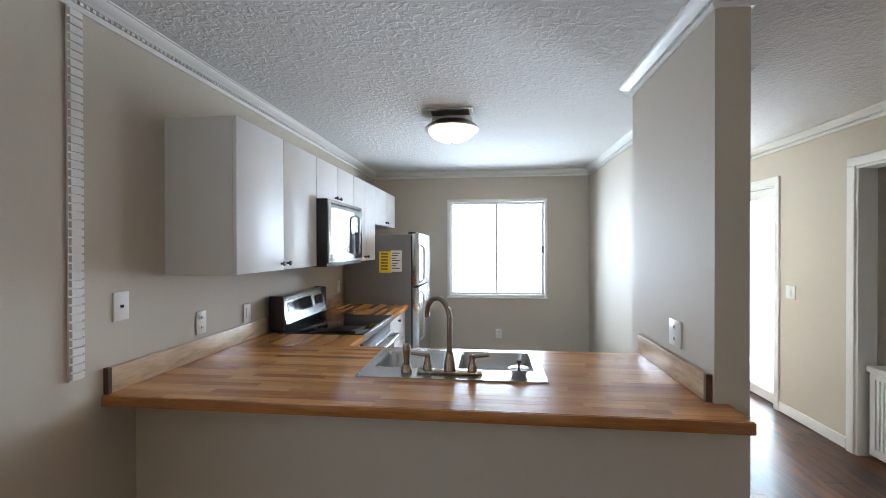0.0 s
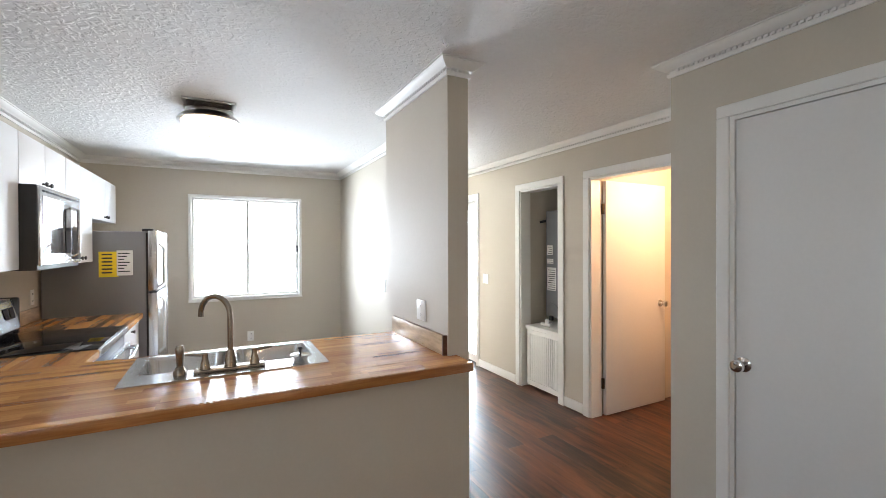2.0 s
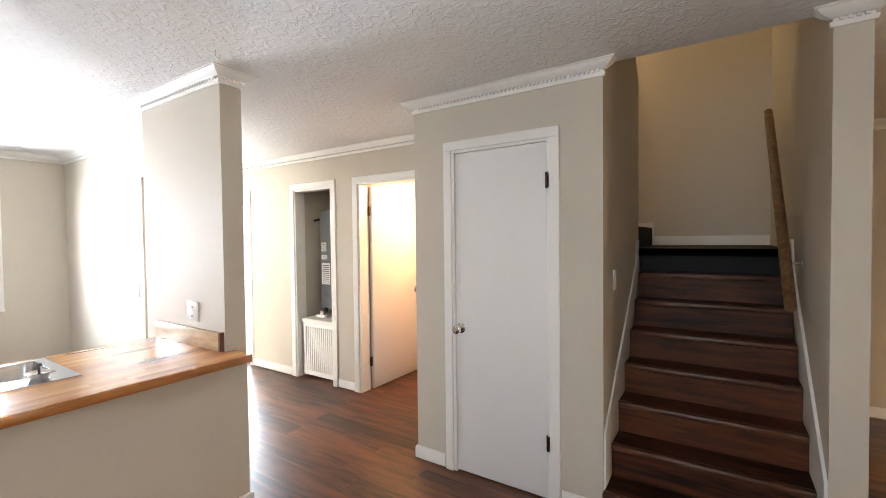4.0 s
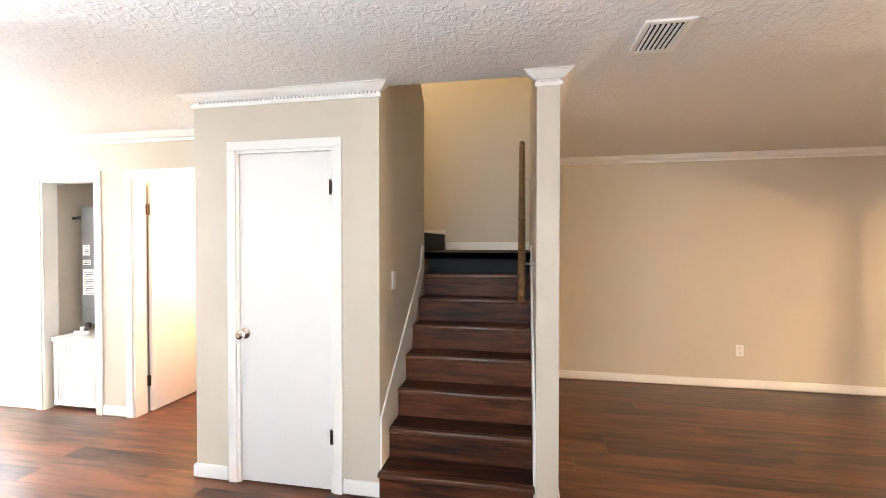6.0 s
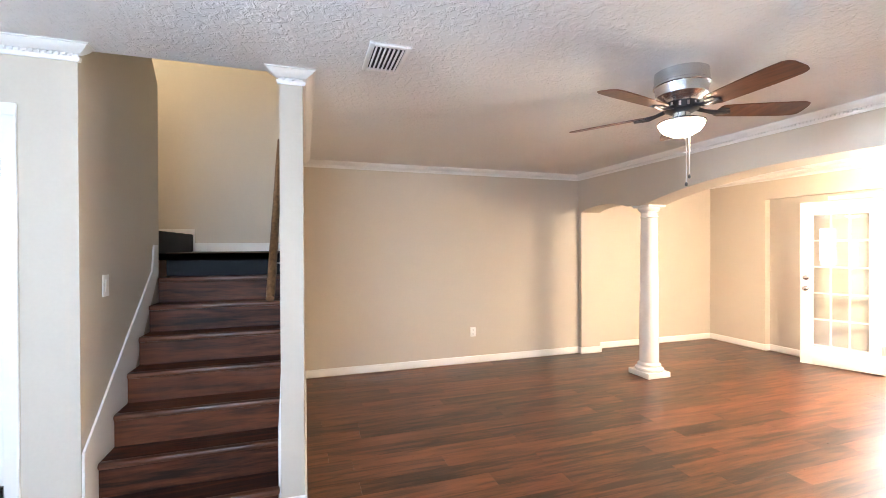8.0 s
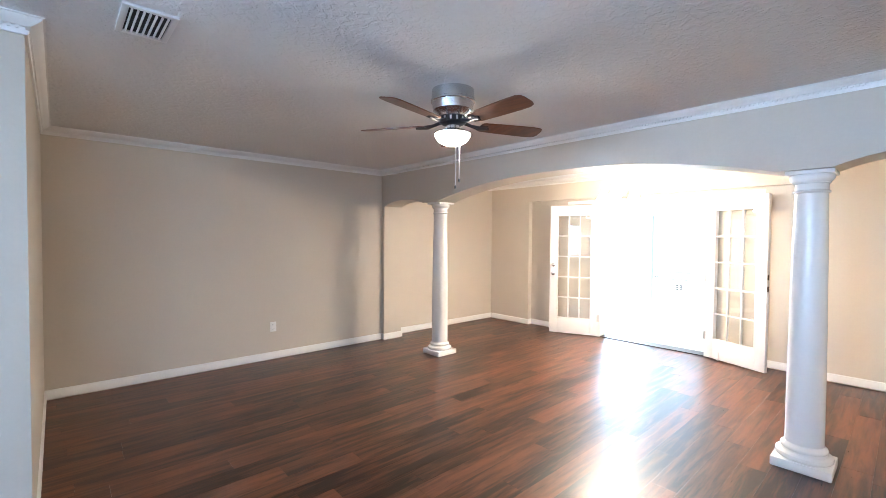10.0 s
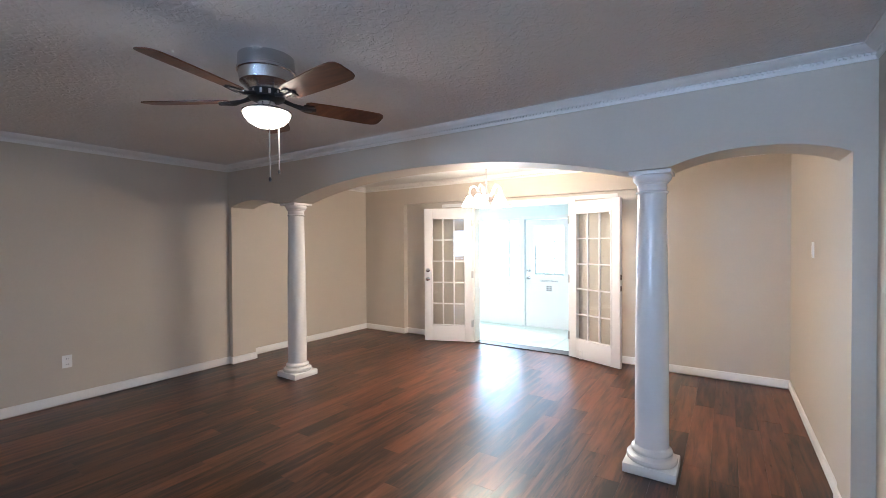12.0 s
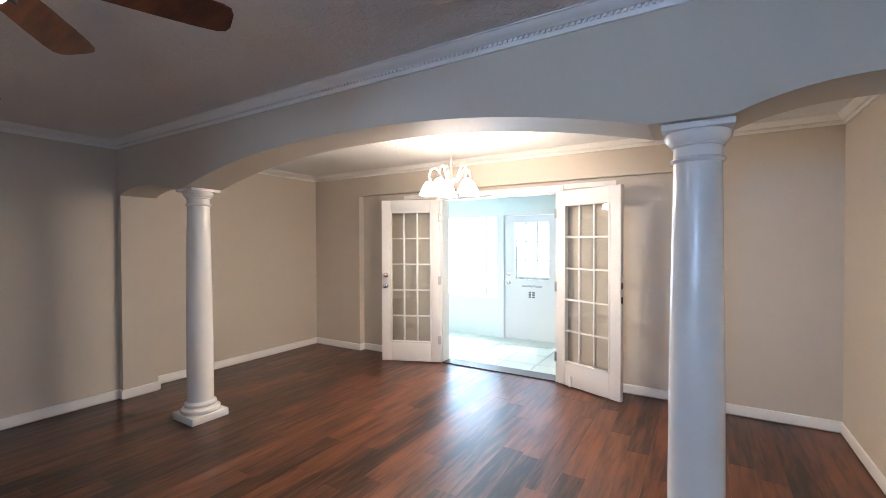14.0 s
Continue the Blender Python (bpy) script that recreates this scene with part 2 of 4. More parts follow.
def offsets(pts, closed=False):
    """Mitre direction at each corner of a line whose room lies to its left."""
    out = []
    n = len(pts)
    for i in range(n):
        ns = []
        for a, b in (((i - 1) % n, i), (i, (i + 1) % n)):
            if not closed and ((i == 0 and b == 0) or (i == n - 1 and a == n - 1)):
                continue
            d = (Vector(pts[b]) - Vector(pts[a])).normalized()
            ns.append(Vector((-d.y, d.x)))
        m = sum(ns, Vector((0, 0)))
        m.normalize()
        out.append(m / max(m.dot(ns[0]), 0.2))
    return out


def sweep(bm, profile, pts, closed=False):
    """Runs a profile of (out from the wall, height) along a line on the plan."""
    rings = []
    for p, o in zip(pts, offsets(pts, closed)):
        rings.append([bm.verts.new((p[0] + o.x * d, p[1] + o.y * d, z)) for d, z in profile])
    pairs = list(zip(rings, rings[1:])) + ([(rings[-1], rings[0])] if closed else [])
    for a, b in pairs:
        for i in range(len(profile)):
            j = (i + 1) % len(profile)
            bm.faces.new((a[i], b[i], b[j], a[j]))
    if not closed:
        bm.faces.new(rings[0]), bm.faces.new(rings[-1])
    return bm


CROWN = [(0.001, CEIL - 0.074), (0.010, CEIL - 0.074), (0.012, CEIL - 0.068), (0.014, CEIL - 0.055), (0.003, CEIL - 0.054), (0.003, CEIL - 0.040), (0.019, CEIL - 0.039), (0.022, CEIL - 0.036),
         (0.034, CEIL - 0.031), (0.049, CEIL - 0.021), (0.057, CEIL - 0.013), (0.060, CEIL - 0.008), (0.068, CEIL - 0.007), (0.068, CEIL - 0.001), (0.001, CEIL - 0.001)]


def dentils(bm, pts, closed=False):
    segs = list(zip(pts, pts[1:])) + ([(pts[-1], pts[0])] if closed else [])
    for a, b in segs:
        a, b = Vector(a), Vector(b)
        d = (b - a)
        length = d.length
        d.normalize()
        nrm = Vector((-d.y, d.x))
        n = int((length - 0.02) / 0.025)
        for i in range(n):
            c = a + d * (0.015 + i * 0.025)
            q = [c + nrm * 0.0028, c + d * 0.0135 + nrm * 0.0028, c + d * 0.0135 + nrm * 0.017, c + nrm * 0.017]
            lo = [bm.verts.new((v.x, v.y, CEIL - 0.0525)) for v in q]
            hi = [bm.verts.new((v.x, v.y, CEIL - 0.041)) for v in q]
            bm.faces.new(lo), bm.faces.new(hi)
            for k in range(4):
                bm.faces.new((lo[k], lo[(k + 1) % 4], hi[(k + 1) % 4], hi[k]))


def crown(pts, label, closed=False):
    ob = structure("crown_trim", sweep(bmesh.new(), CROWN, pts, closed), TRIM, label, 30)
    bm = bmesh.new()
    dentils(bm, pts, closed)
    tagged(part("dentil_band", bm, TRIM, ob, smooth=None), kind="stuff")


def baseboard(pts, label="white painted baseboard with a rounded top edge"):
    prof = [(0.001, 0.012), (0.014, 0.012), (0.014, 0.075), (0.010, 0.088), (0.001, 0.092)]
    structure("baseboard", sweep(bmesh.new(), prof, pts), TRIM, label, 30)

# ---- the large structure ----
T = 0.12
LX = -1.24
KW0, KW1, KWB, KWT = -0.455, 0.765, 0.855, 2.06
# The gap at y -0.9 to 0.7 is for the added, unseen window.
structure("wall_west", B((WX - T, -4.54, 0, LX, -0.95, CEIL), (WX - T, -0.95, 0, WX, -0.9, CEIL), (WX - T, 0.7, 0, WX, 5.47, CEIL), (WX - T, -0.9, 0, WX, 0.7, 0.9), (WX - T, -0.9, 2.05, WX, 0.7, CEIL)), PAINT, "plain greige painted wall along kitchen and living room")
structure("wall_kitchen_window", B((WX, 5.35, 0, KW0, 5.47, CEIL), (KW1, 5.35, 0, 2.77, 5.47, CEIL), (KW0, 5.35, 0, KW1, 5.47, KWB), (KW0, 5.35, KWT, KW1, 5.47, CEIL)),
          PAINT, "greige kitchen wall round a sliding window")
structure("wall_kitchen_side", B((1.26, 3.56, 0, 1.38, 5.35, CEIL), (1.26, 2.60, 2.04, 1.38, 3.56, CEIL), (0.89, 2.48, 0, 1.38, 2.60, CEIL)), PAINT, "greige wall between kitchen and hall with a doorway")
structure("wall_bar_end", B((0.89, 1.70, 0, 1.01, 2.48, CEIL)), PAINT, "narrow greige wall stub at the end of the bar")
structure("wall_bar", B((WX, 1.697, 0, 0.89, 1.82, 0.868), (0.89, 1.697, 0, 1.0105, 1.70, 0.868)), PAINT, "greige half wall that carries the bar counter")
structure("wall_hall", B((2.65, 1.335, 0, 2.77, 1.62, CEIL), (2.65, 2.43, 0, 2.77, 2.80, CEIL), (2.65, 3.38, 0, 2.77, 4.24, CEIL), (2.65, 5.12, 0, 2.77, 5.35, CEIL),
                         (2.65, 1.62, 2.04, 2.77, 2.43, CEIL), (2.65, 2.80, 2.04, 2.77, 3.38, CEIL), (2.65, 4.24, 2.04, 2.77, 5.12, CEIL)), PAINT, "greige hall wall with three doorways")
structure("wall_closet", B((1.946, 0.12, 0, 2.066, 0.283, CEIL), (1.946, 0.923, 0, 2.066, 1.215, CEIL), (1.946, 0.283, 2.055, 2.066, 0.923, CEIL),
                           (1.946, 0.0, 0, 3.1, 0.12, CEIL), (2.066, 1.095, 0, 2.66, 1.215, CEIL), (2.66, 1.215, 0, 2.78, 1.335, CEIL)), PAINT, "greige walls of the closet beside the stairs")
structure("wall_stair", B((1.95, -1.01, 0, EX, -0.89, CEIL)), PAINT, "greige wall between stairs and living room, its end like a post")
structure("wall_east", B((EX, -4.54, 0, EX + T, 1.3, CEIL), (EX, -0.89, CEIL, EX + T, 1.3, 5.0)), PAINT, "greige living room wall that runs up behind the stairs")
structure("wall_upper_stairwell", B((1.99, -1.01, CEIL, EX, -0.89, 5.0), (1.87, -1.01, CEIL + 0.118, 1.99, 0.12, 5.0), (1.99, 0.0, CEIL, 2.88, 0.12, 5.0), (3.1, 1.3, 0, EX + T, 1.42, 5.0), (2.98, 0.12, CEIL + 0.3, 3.1, 1.42, 5.0)),
          PAINT, "pale walls of the upper stairwell")
bm = bmesh.new()
ring = [[bm.verts.new((x, y, z)) for x, z in ((2.88, CEIL), (3.1, CEIL), (3.1, 2.64), (2.88, 2.9))] for y in (0.0, 0.12)]
bm.faces.new(ring[0]), bm.faces.new(ring[1][::-1])
for k in range(4):
    bm.faces.new((ring[0][k], ring[1][k], ring[1][(k + 1) % 4], ring[0][(k + 1) % 4]))
structure("wall_stair_end", bm, PAINT, "greige wall end cut at a slope beside the upper flight")
structure("wall_stairwell_inner", B((2.98, 0.12, 0, 3.1, 1.095, CEIL + 0.3)), PAINT, "greige inner wall beside the landing")
structure("ceiling_upper", B((1.87, -1.01, 5.0, EX + T, 1.42, 5.1)), CEILM, "white plaster ceiling over the stairwell")

# arched beam on two columns
ARCH = []


def arch(x0, x1, z, rise, n):
    for i in range(n + 1):
        u = i / n
        c = 2 * u - 1
        ARCH.append((x0 + (x1 - x0) * u, z + rise * (1 - abs(c) ** 2.3)))


arch(-1.15, -0.35, 1.905, 0.072, 16)
arch(-0.07, 3.23, 1.905, 0.19, 36)
arch(3.50, 4.345, 1.905, 0.06, 14)
bm = bmesh.new()
outline = [(WX, 0.0), (-1.15, 0.0)] + ARCH + [(4.345, 0.0), (4.524, 0.0), (4.524, CEIL), (WX, CEIL)]
cols = sorted({round(x, 4) for x, _ in outline})


def under(x):
    if x <= -1.15 + 1e-6 or x >= 4.345 - 1e-6:
        return 0.0
    for (a, za), (b, zb) in zip(ARCH, ARCH[1:]):
        if a <= x <= b and b > a:
            return za + (zb - za) * (x - a) / (b - a)
    return 1.905


for a, b in zip(cols, cols[1:]):
    mid = (a + b) / 2
    za, zb = (0.0, 0.0) if under(mid) == 0 else (max(under(a), 1.9), max(under(b), 1.9))
    f0, f1 = [(a, za), (b, zb), (b, CEIL), (a, CEIL)], []
    v0 = [bm.verts.new((x, -4.54, z)) for x, z in f0]
    v1 = [bm.verts.new((x, -4.84, z)) for x, z in f0]
    bm.faces.new(v0), bm.faces.new(v1[::-1])
    bm.faces.new((v0[0], v1[0], v1[1], v0[1]))
    if abs(a - 4.345) < 1e-3:
        bm.faces.new((v0[0], v0[3], v1[3], v1[0]))
    if abs(b + 1.15) < 1e-3:
        bm.faces.new((v0[1], v1[1], v1[2], v0[2]))
bmesh.ops.remove_doubles(bm, verts=bm.verts, dist=0.0005)
structure("wall_arched_beam", bm, PAINT, "greige beam with three shallow arches and end piers")

DY, RY = -7.03, -7.12
structure("wall_dining_east", B((4.524, -7.27, 0, 4.644, -4.54, CEIL)), PAINT, "greige dining room side wall")
structure("wall_dining_west", B((-1.28, -7.27, 0, -1.16, -4.84, CEIL)), PAINT, "greige dining room side wall with a switch")
structure("wall_dining_back", B((-1.16, -7.27, 0, -0.1, DY, CEIL), (3.69, -7.27, 0, 4.524, DY, CEIL), (-0.1, -7.27, 2.08, 3.69, DY, CEIL),
                                (-0.1, -7.27, 0, 1.03, RY, 2.08), (2.45, -7.27, 0, 3.69, RY, 2.08), (1.03, -7.27, 1.985, 2.45, RY, 2.08)),
          PAINT, "greige back wall with a shallow recess round the french doors")
# ceiling, open over the stairs
structure("ceiling", B((WX - T, -7.3, CEIL, 1.87, 5.5, CEIL + 0.12), (1.87, -7.3, CEIL, 4.66, -1.01, CEIL + 0.12), (1.87, 0.06, CEIL, 2.98, 5.5, CEIL + 0.12), (1.87, -1.01, CEIL, 1.99, 0.06, CEIL + 0.118),
                       (2.98, 1.42, CEIL, 4.66, 5.5, CEIL + 0.12)), CEILM, "white ceiling with knockdown plaster texture")

HALLRUN = [(1.955, 0.0), (1.946, 0.0), (1.946, 1.215), (2.65, 1.215), (2.65, 5.35), (1.38, 5.35), (1.38, 2.48), (1.01, 2.48), (1.01, 1.70), (0.89, 1.70), (0.89, 2.60), (1.26, 2.60), (1.26, 5.35), (WX, 5.35),
           (WX, -0.95), (LX, -0.95), (LX, -4.54), (EX, -4.54), (EX, -1.01), (1.95, -1.01), (1.95, -0.89), (1.958, -0.89)]
crown(HALLRUN, "white crown moulding with a row of dentils")
crown([(-1.16, -4.84), (-1.16, DY), (4.524, DY), (4.524, -4.84)], "white dining room crown moulding with dentils", True)

baseboard([(2.65, 3.45), (2.65, 4.17)])
baseboard([(2.65, 2.50), (2.65, 2.73)])
baseboard([(1.946, 0.99), (1.946, 1.215), (2.65, 1.215), (2.65, 1.55)])
baseboard([(2.0, 0.0), (1.946, 0.0), (1.946, 0.22)])
baseboard([(1.26, 3.56), (1.26, 5.35), (WX + 0.85, 5.35)])
baseboard([(WX, 1.697), (WX, -0.95), (LX, -0.95), (LX, -4.54), (-1.15, -4.54), (-1.15, -4.84), (-1.16, -4.84), (-1.16, DY), (-0.1, DY), (-0.1, RY), (0.96, RY)])
baseboard([(2.52, RY), (3.69, RY), (3.69, DY), (4.524, DY), (4.524, -4.84), (4.345, -4.84), (4.345, -4.54), (EX, -4.54), (EX, -1.01), (1.95, -1.01), (1.95, -0.89), (1.96, -0.89)])
baseboard([(1.0105, 2.48), (1.0105, 1.697), (WX, 1.697)])


def casing(axis, at, a, b, top, sign, label, width=0.065, thick=0.016):
    """White door casing round an opening from a to b in the wall face axis = at."""
    bm = bmesh.new()
    p0, p1 = sorted((at, at + sign * thick))
    bars = [(a - width, 0.0, a, top), (b, 0.0, b + width, top), (a - width, top, b + width, top + width)]
    for u0, z0, u1, z1 in bars:
        q = (p0, u0, z0, p1, u1, z1) if axis == "x" else (u0, p0, z0, u1, p1, z1)
        box(bm, *q, 0.004)
    return structure("trim", bm, TRIM, label)


def lining(axis, p0, p1, a, b, top, label="white painted door lining"):
    bm = bmesh.new()
    for u0, z0, u1, z1 in ((a - 0.001, 0, a + 0.018, top), (b - 0.018, 0, b + 0.001, top), (a + 0.018, top - 0.018, b - 0.018, top)):
        q = (p0, u0, z0, p1, u1, z1) if axis == "x" else (u0, p0, z0, u1, p1, z1)
        box(bm, *q)
    return structure("trim", bm, TRIM, label)


casing("x", 1.946, 0.283, 0.923, 2.055, -1, "white casing round the closet door", 0.056)
casing("x", 2.65, 1.62, 2.43, 2.04, -1, "white casing round the bathroom doorway")
casing("x", 2.65, 2.80, 3.38, 2.04, -1, "white casing round the air handler closet")
casing("x", 2.65, 4.24, 5.12, 2.04, -1, "white casing round the entry door")
casing("y", RY, 1.03, 2.45, 1.985, 1, "white casing round the french doors", 0.06)
lining("x", 1.944, 2.066, 0.283, 0.923, 2.055)
lining("x", 2.648, 2.772, 1.62, 2.43, 2.04)
lining("x", 2.648, 2.772, 2.80, 3.38, 2.04)
lining("x", 2.648, 2.772, 4.24, 5.12, 2.04)
lining("y", -7.272, -7.118, 1.03, 2.45, 1.985)

structure("trim", B((0.46, RY + 0.001, 2.0, 0.965, RY + 0.014, 2.05), (2.515, RY + 0.001, 2.0, 3.0, RY + 0.014, 2.05), bevel=0.002), TRIM, "white head boards beside the french door casing")

# ---- sunroom behind the french doors ----
SZ = -0.12
structure("floor_sunroom", B((0.2, -9.35, SZ - 0.1, 5.2, -7.27, SZ - 0.012)), material("grout", (0.35, 0.36, 0.33), 0.8), "grey grout bed under the sunroom tiles")
structure("ceiling_sunroom", B((0.2, -9.35, 2.25, 5.2, -7.27, 2.35)), SUNW, "pale sunroom ceiling")
structure("wall_sunroom_back", B((0.2, -9.35, SZ, 1.62, -9.23, 2.25), (2.54, -9.35, SZ, 2.62, -9.23, 2.25), (2.62, -9.35, SZ, 4.6, -9.23, 0.5), (2.62, -9.35, 1.93, 4.6, -9.23, 2.25), (1.62, -9.35, 1.9, 2.54, -9.23, 2.25), (4.6, -9.35, SZ, 5.2, -9.23, 2.25)),
          SUNW, "pale green sunroom wall with a wide window and a door")
structure("wall_sunroom_sides", B((0.1, -9.35, SZ, 0.2, -7.27, 2.25), (5.2, -9.35, SZ, 5.3, -7.27, 2.25)), SUNW, "pale sunroom side walls")
structure("trim", B((1.05, -7.30, SZ, 2.43, -7.10, 0.012)), material("threshold_bronze", (0.06, 0.045, 0.035), 0.4, 0.6), "dark metal threshold under the french doors")

# ---- stairs ----
RISE, RUN, X1 = 0.176, 0.19, 1.88
stairs = tagged(new("stairs"), "dark wood laminate staircase with rounded nosings between two walls", "stairs", kind="structure")
for k in range(1, 9):
    x, z = X1 + RUN * (k - 1), RISE * k
    deep = RUN + 0.03 if k < 8 else EX - x
    y1 = -0.012 if k < 8 else 1.3
    lo = -0.875 if k > 1 else -0.90
    hi = -0.012 if k > 1 else 0.02
    if k < 8:
        part("riser", B((x + 0.025, -0.875, z - RISE, x + 0.045, -0.012, z - 0.025)), STEPW, stairs)
        part("tread", B((x + 0.02, -0.875, z - 0.022, x + 0.02 + RUN + 0.02, -0.012, z)), STEPW, stairs)
    else:
        part("riser", B((x + 0.025, -0.875, z - RISE, x + 0.045, -0.012, z - 0.025)), CARPET, stairs)
        part("landing", B((x + 0.02, -0.889, z - 0.05, 3.1, -0.001, z), (3.1, -0.889, z - 0.05, EX, 1.3, z)), CARPET, stairs, "dark carpeted landing")
    part("nosing", B((x, -0.875 if k > 1 else -0.885, z - 0.03, x + 0.05, -0.012 if k > 1 else -0.004, z + 0.004), bevel=0.012), NOSEW, stairs)
part("upper_step", B((3.12, 0.06, 8 * RISE, EX - 0.02, 0.43, 9 * RISE), bevel=0.01), CARPET, stairs, "dark carpeted step of the upper flight")
part("upper_step", B((3.12, 0.43, 8 * RISE, EX - 0.02, 1.29, 10 * RISE), bevel=0.01), CARPET, stairs, "dark carpeted step of the upper flight")


def skirt(y0, y1, label):
    bm = bmesh.new()
    pts = [(1.951, 0.02), (2.06, 0.02), (3.05, 8 * RISE - 0.14), (3.05, 1.47), (2.97, 1.47), (2.93, 1.29), (1.99, 0.5), (1.951, 0.47)]
    a = [bm.verts.new((x, y0, z)) for x, z in pts]
    b = [bm.verts.new((x, y1, z)) for x, z in pts]
    bm.faces.new(a), bm.faces.new(b)
    for i in range(len(pts)):
        bm.faces.new((a[i], a[(i + 1) % len(pts)], b[(i + 1) % len(pts)], b[i]))
    structure("trim", bm, TRIM, label)


skirt(-0.012, -0.001, "white skirting board that climbs beside the stairs")
skirt(-0.889, -0.876, "white skirting board that climbs beside the stairs")
structure("trim", B((EX - 0.014, -0.885, 8 * RISE, EX - 0.001, 0.05, 8 * RISE + 0.09), (EX - 0.014, 0.05, 8 * RISE, EX - 0.001, 0.4, 8 * RISE + 0.23), bevel=0.003), TRIM, "white baseboard at the stair landing")
rail = thing("handrail", "stained wooden handrail on wall brackets", "handrail")
bm = bmesh.new()
tube(bm, [(2.36, -0.81, 1.13), (2.44, -0.81, 1.2), (3.55, -0.81, 2.32), (3.65, -0.81, 2.42)], [0.026, 0.028, 0.028, 0.026], 10)
part("rail", bm, RAILW, rail)
for x in (2.65, 3.35):
    z = 1.2 + (x - 2.44) * 1.01
    bm = bmesh.new()
    tube(bm, [(x, -0.885, z - 0.07), (x, -0.83, z - 0.07), (x, -0.82, z - 0.02)], 0.008, 8)
    lathe(bm, [(0.028, 0), (0.028, 0.006), (0.012, 0.01)], 12, (x, -0.889, z - 0.07), "Y")
    part("bracket", bm, NICKEL, rail)

# ---- columns ----


def column(at):
    col = thing("column", "round white painted column on a square plinth under the beam", "column", at, group="columns under the arched beam")
    part("plinth", B((-0.152, -0.152, 0, 0.152, 0.152, 0.06), bevel=0.006), COLP, col)
    part("base", L([(0.14, 0.06), (0.147, 0.068), (0.149, 0.08), (0.146, 0.092), (0.136, 0.099), (0.121, 0.103), (0.116, 0.113), (0.121, 0.122), (0.122, 0.131), (0.117, 0.14), (0.106, 0.146), (0.101, 0.155)], 48), COLP, col)
    part("shaft", L([(0.101, 0.15), (0.1, 0.5), (0.097, 0.9), (0.091, 1.35), (0.084, 1.765)], 56), COLP, col)
    part("necking", L([(0.084, 1.763), (0.092, 1.766), (0.096, 1.773), (0.092, 1.78), (0.085, 1.783)], 48), COLP, col)
    part("capital", L([(0.085, 1.78), (0.085, 1.822), (0.093, 1.826), (0.093, 1.833), (0.1, 1.838), (0.11, 1.85), (0.114, 1.864), (0.112, 1.879)], 48), COLP, col)
    part("abacus", B((-0.12, -0.12, 1.879, 0.12, 0.12, 1.904), bevel=0.004), COLP, col)
    return col


column((3.335, -4.70, 0))
column((-0.235, -4.69, 0))

# ---- doors ----


def knob(parent, at, axis, sign, mat=CHROME):
    prof = [(0.033, 0), (0.033, 0.006), (0.014, 0.012), (0.012, 0.03), (0.022, 0.038), (0.029, 0.052), (0.026, 0.066), (0.012, 0.072)]
    return part("door_knob", L([(r, sign * h) for r, h in prof], 20, at, axis), mat, parent, "round polished metal knob")


def hinge(parent, x, y, z, sx=0.012, sy=0.035, mat=BRASS):
    bm = B((x - sx, y - sy, z - 0.045, x + sx, y + sy, z + 0.045), bevel=0.002)
    part("hinge", bm, mat, parent, "dark bronze hinge")


d = tagged(new("door_1"), "closed white flush closet door with chrome knob", "door", kind="structure")
part("leaf", B((1.952, 0.304, 0.012, 1.985, 0.902, 2.034), bevel=0.002), DOOR, d)
knob(d, (1.952, 0.868, 0.93), "X", -1)
hinge(d, 1.95, 0.298, 1.82, 0.006, 0.012)
hinge(d, 1.95, 0.298, 0.33, 0.006, 0.012)

d = tagged(new("door_2"), "white flush bathroom door standing open", "door", kind="structure")
part("leaf", B((2.785, 2.375, 0.012, 3.56, 2.41, 2.02), bevel=0.002), DOOR, d)
knob(d, (3.49, 2.375, 0.93), "Y", -1)
hinge(d, 2.778, 2.405, 1.78, 0.012, 0.012)
hinge(d, 2.778, 2.405, 0.28, 0.012, 0.012)

# entry door lets daylight through one large pane
d = tagged(new("door_3"), "entry door with a bright full glass pane", "door", kind="structure")
part("leaf", B((2.70, 4.262, 0.01, 2.74, 4.33, 2.02), (2.70, 5.03, 0.01, 2.74, 5.10, 2.02), (2.70, 4.33, 1.93, 2.74, 5.03, 2.02), (2.70, 4.33, 0.01, 2.74, 5.03, 0.1)), DOOR, d)
g = part("pane", B((2.716, 4.33, 0.1, 2.722, 5.03, 1.93)), GLASS, d)
g.visible_shadow = False


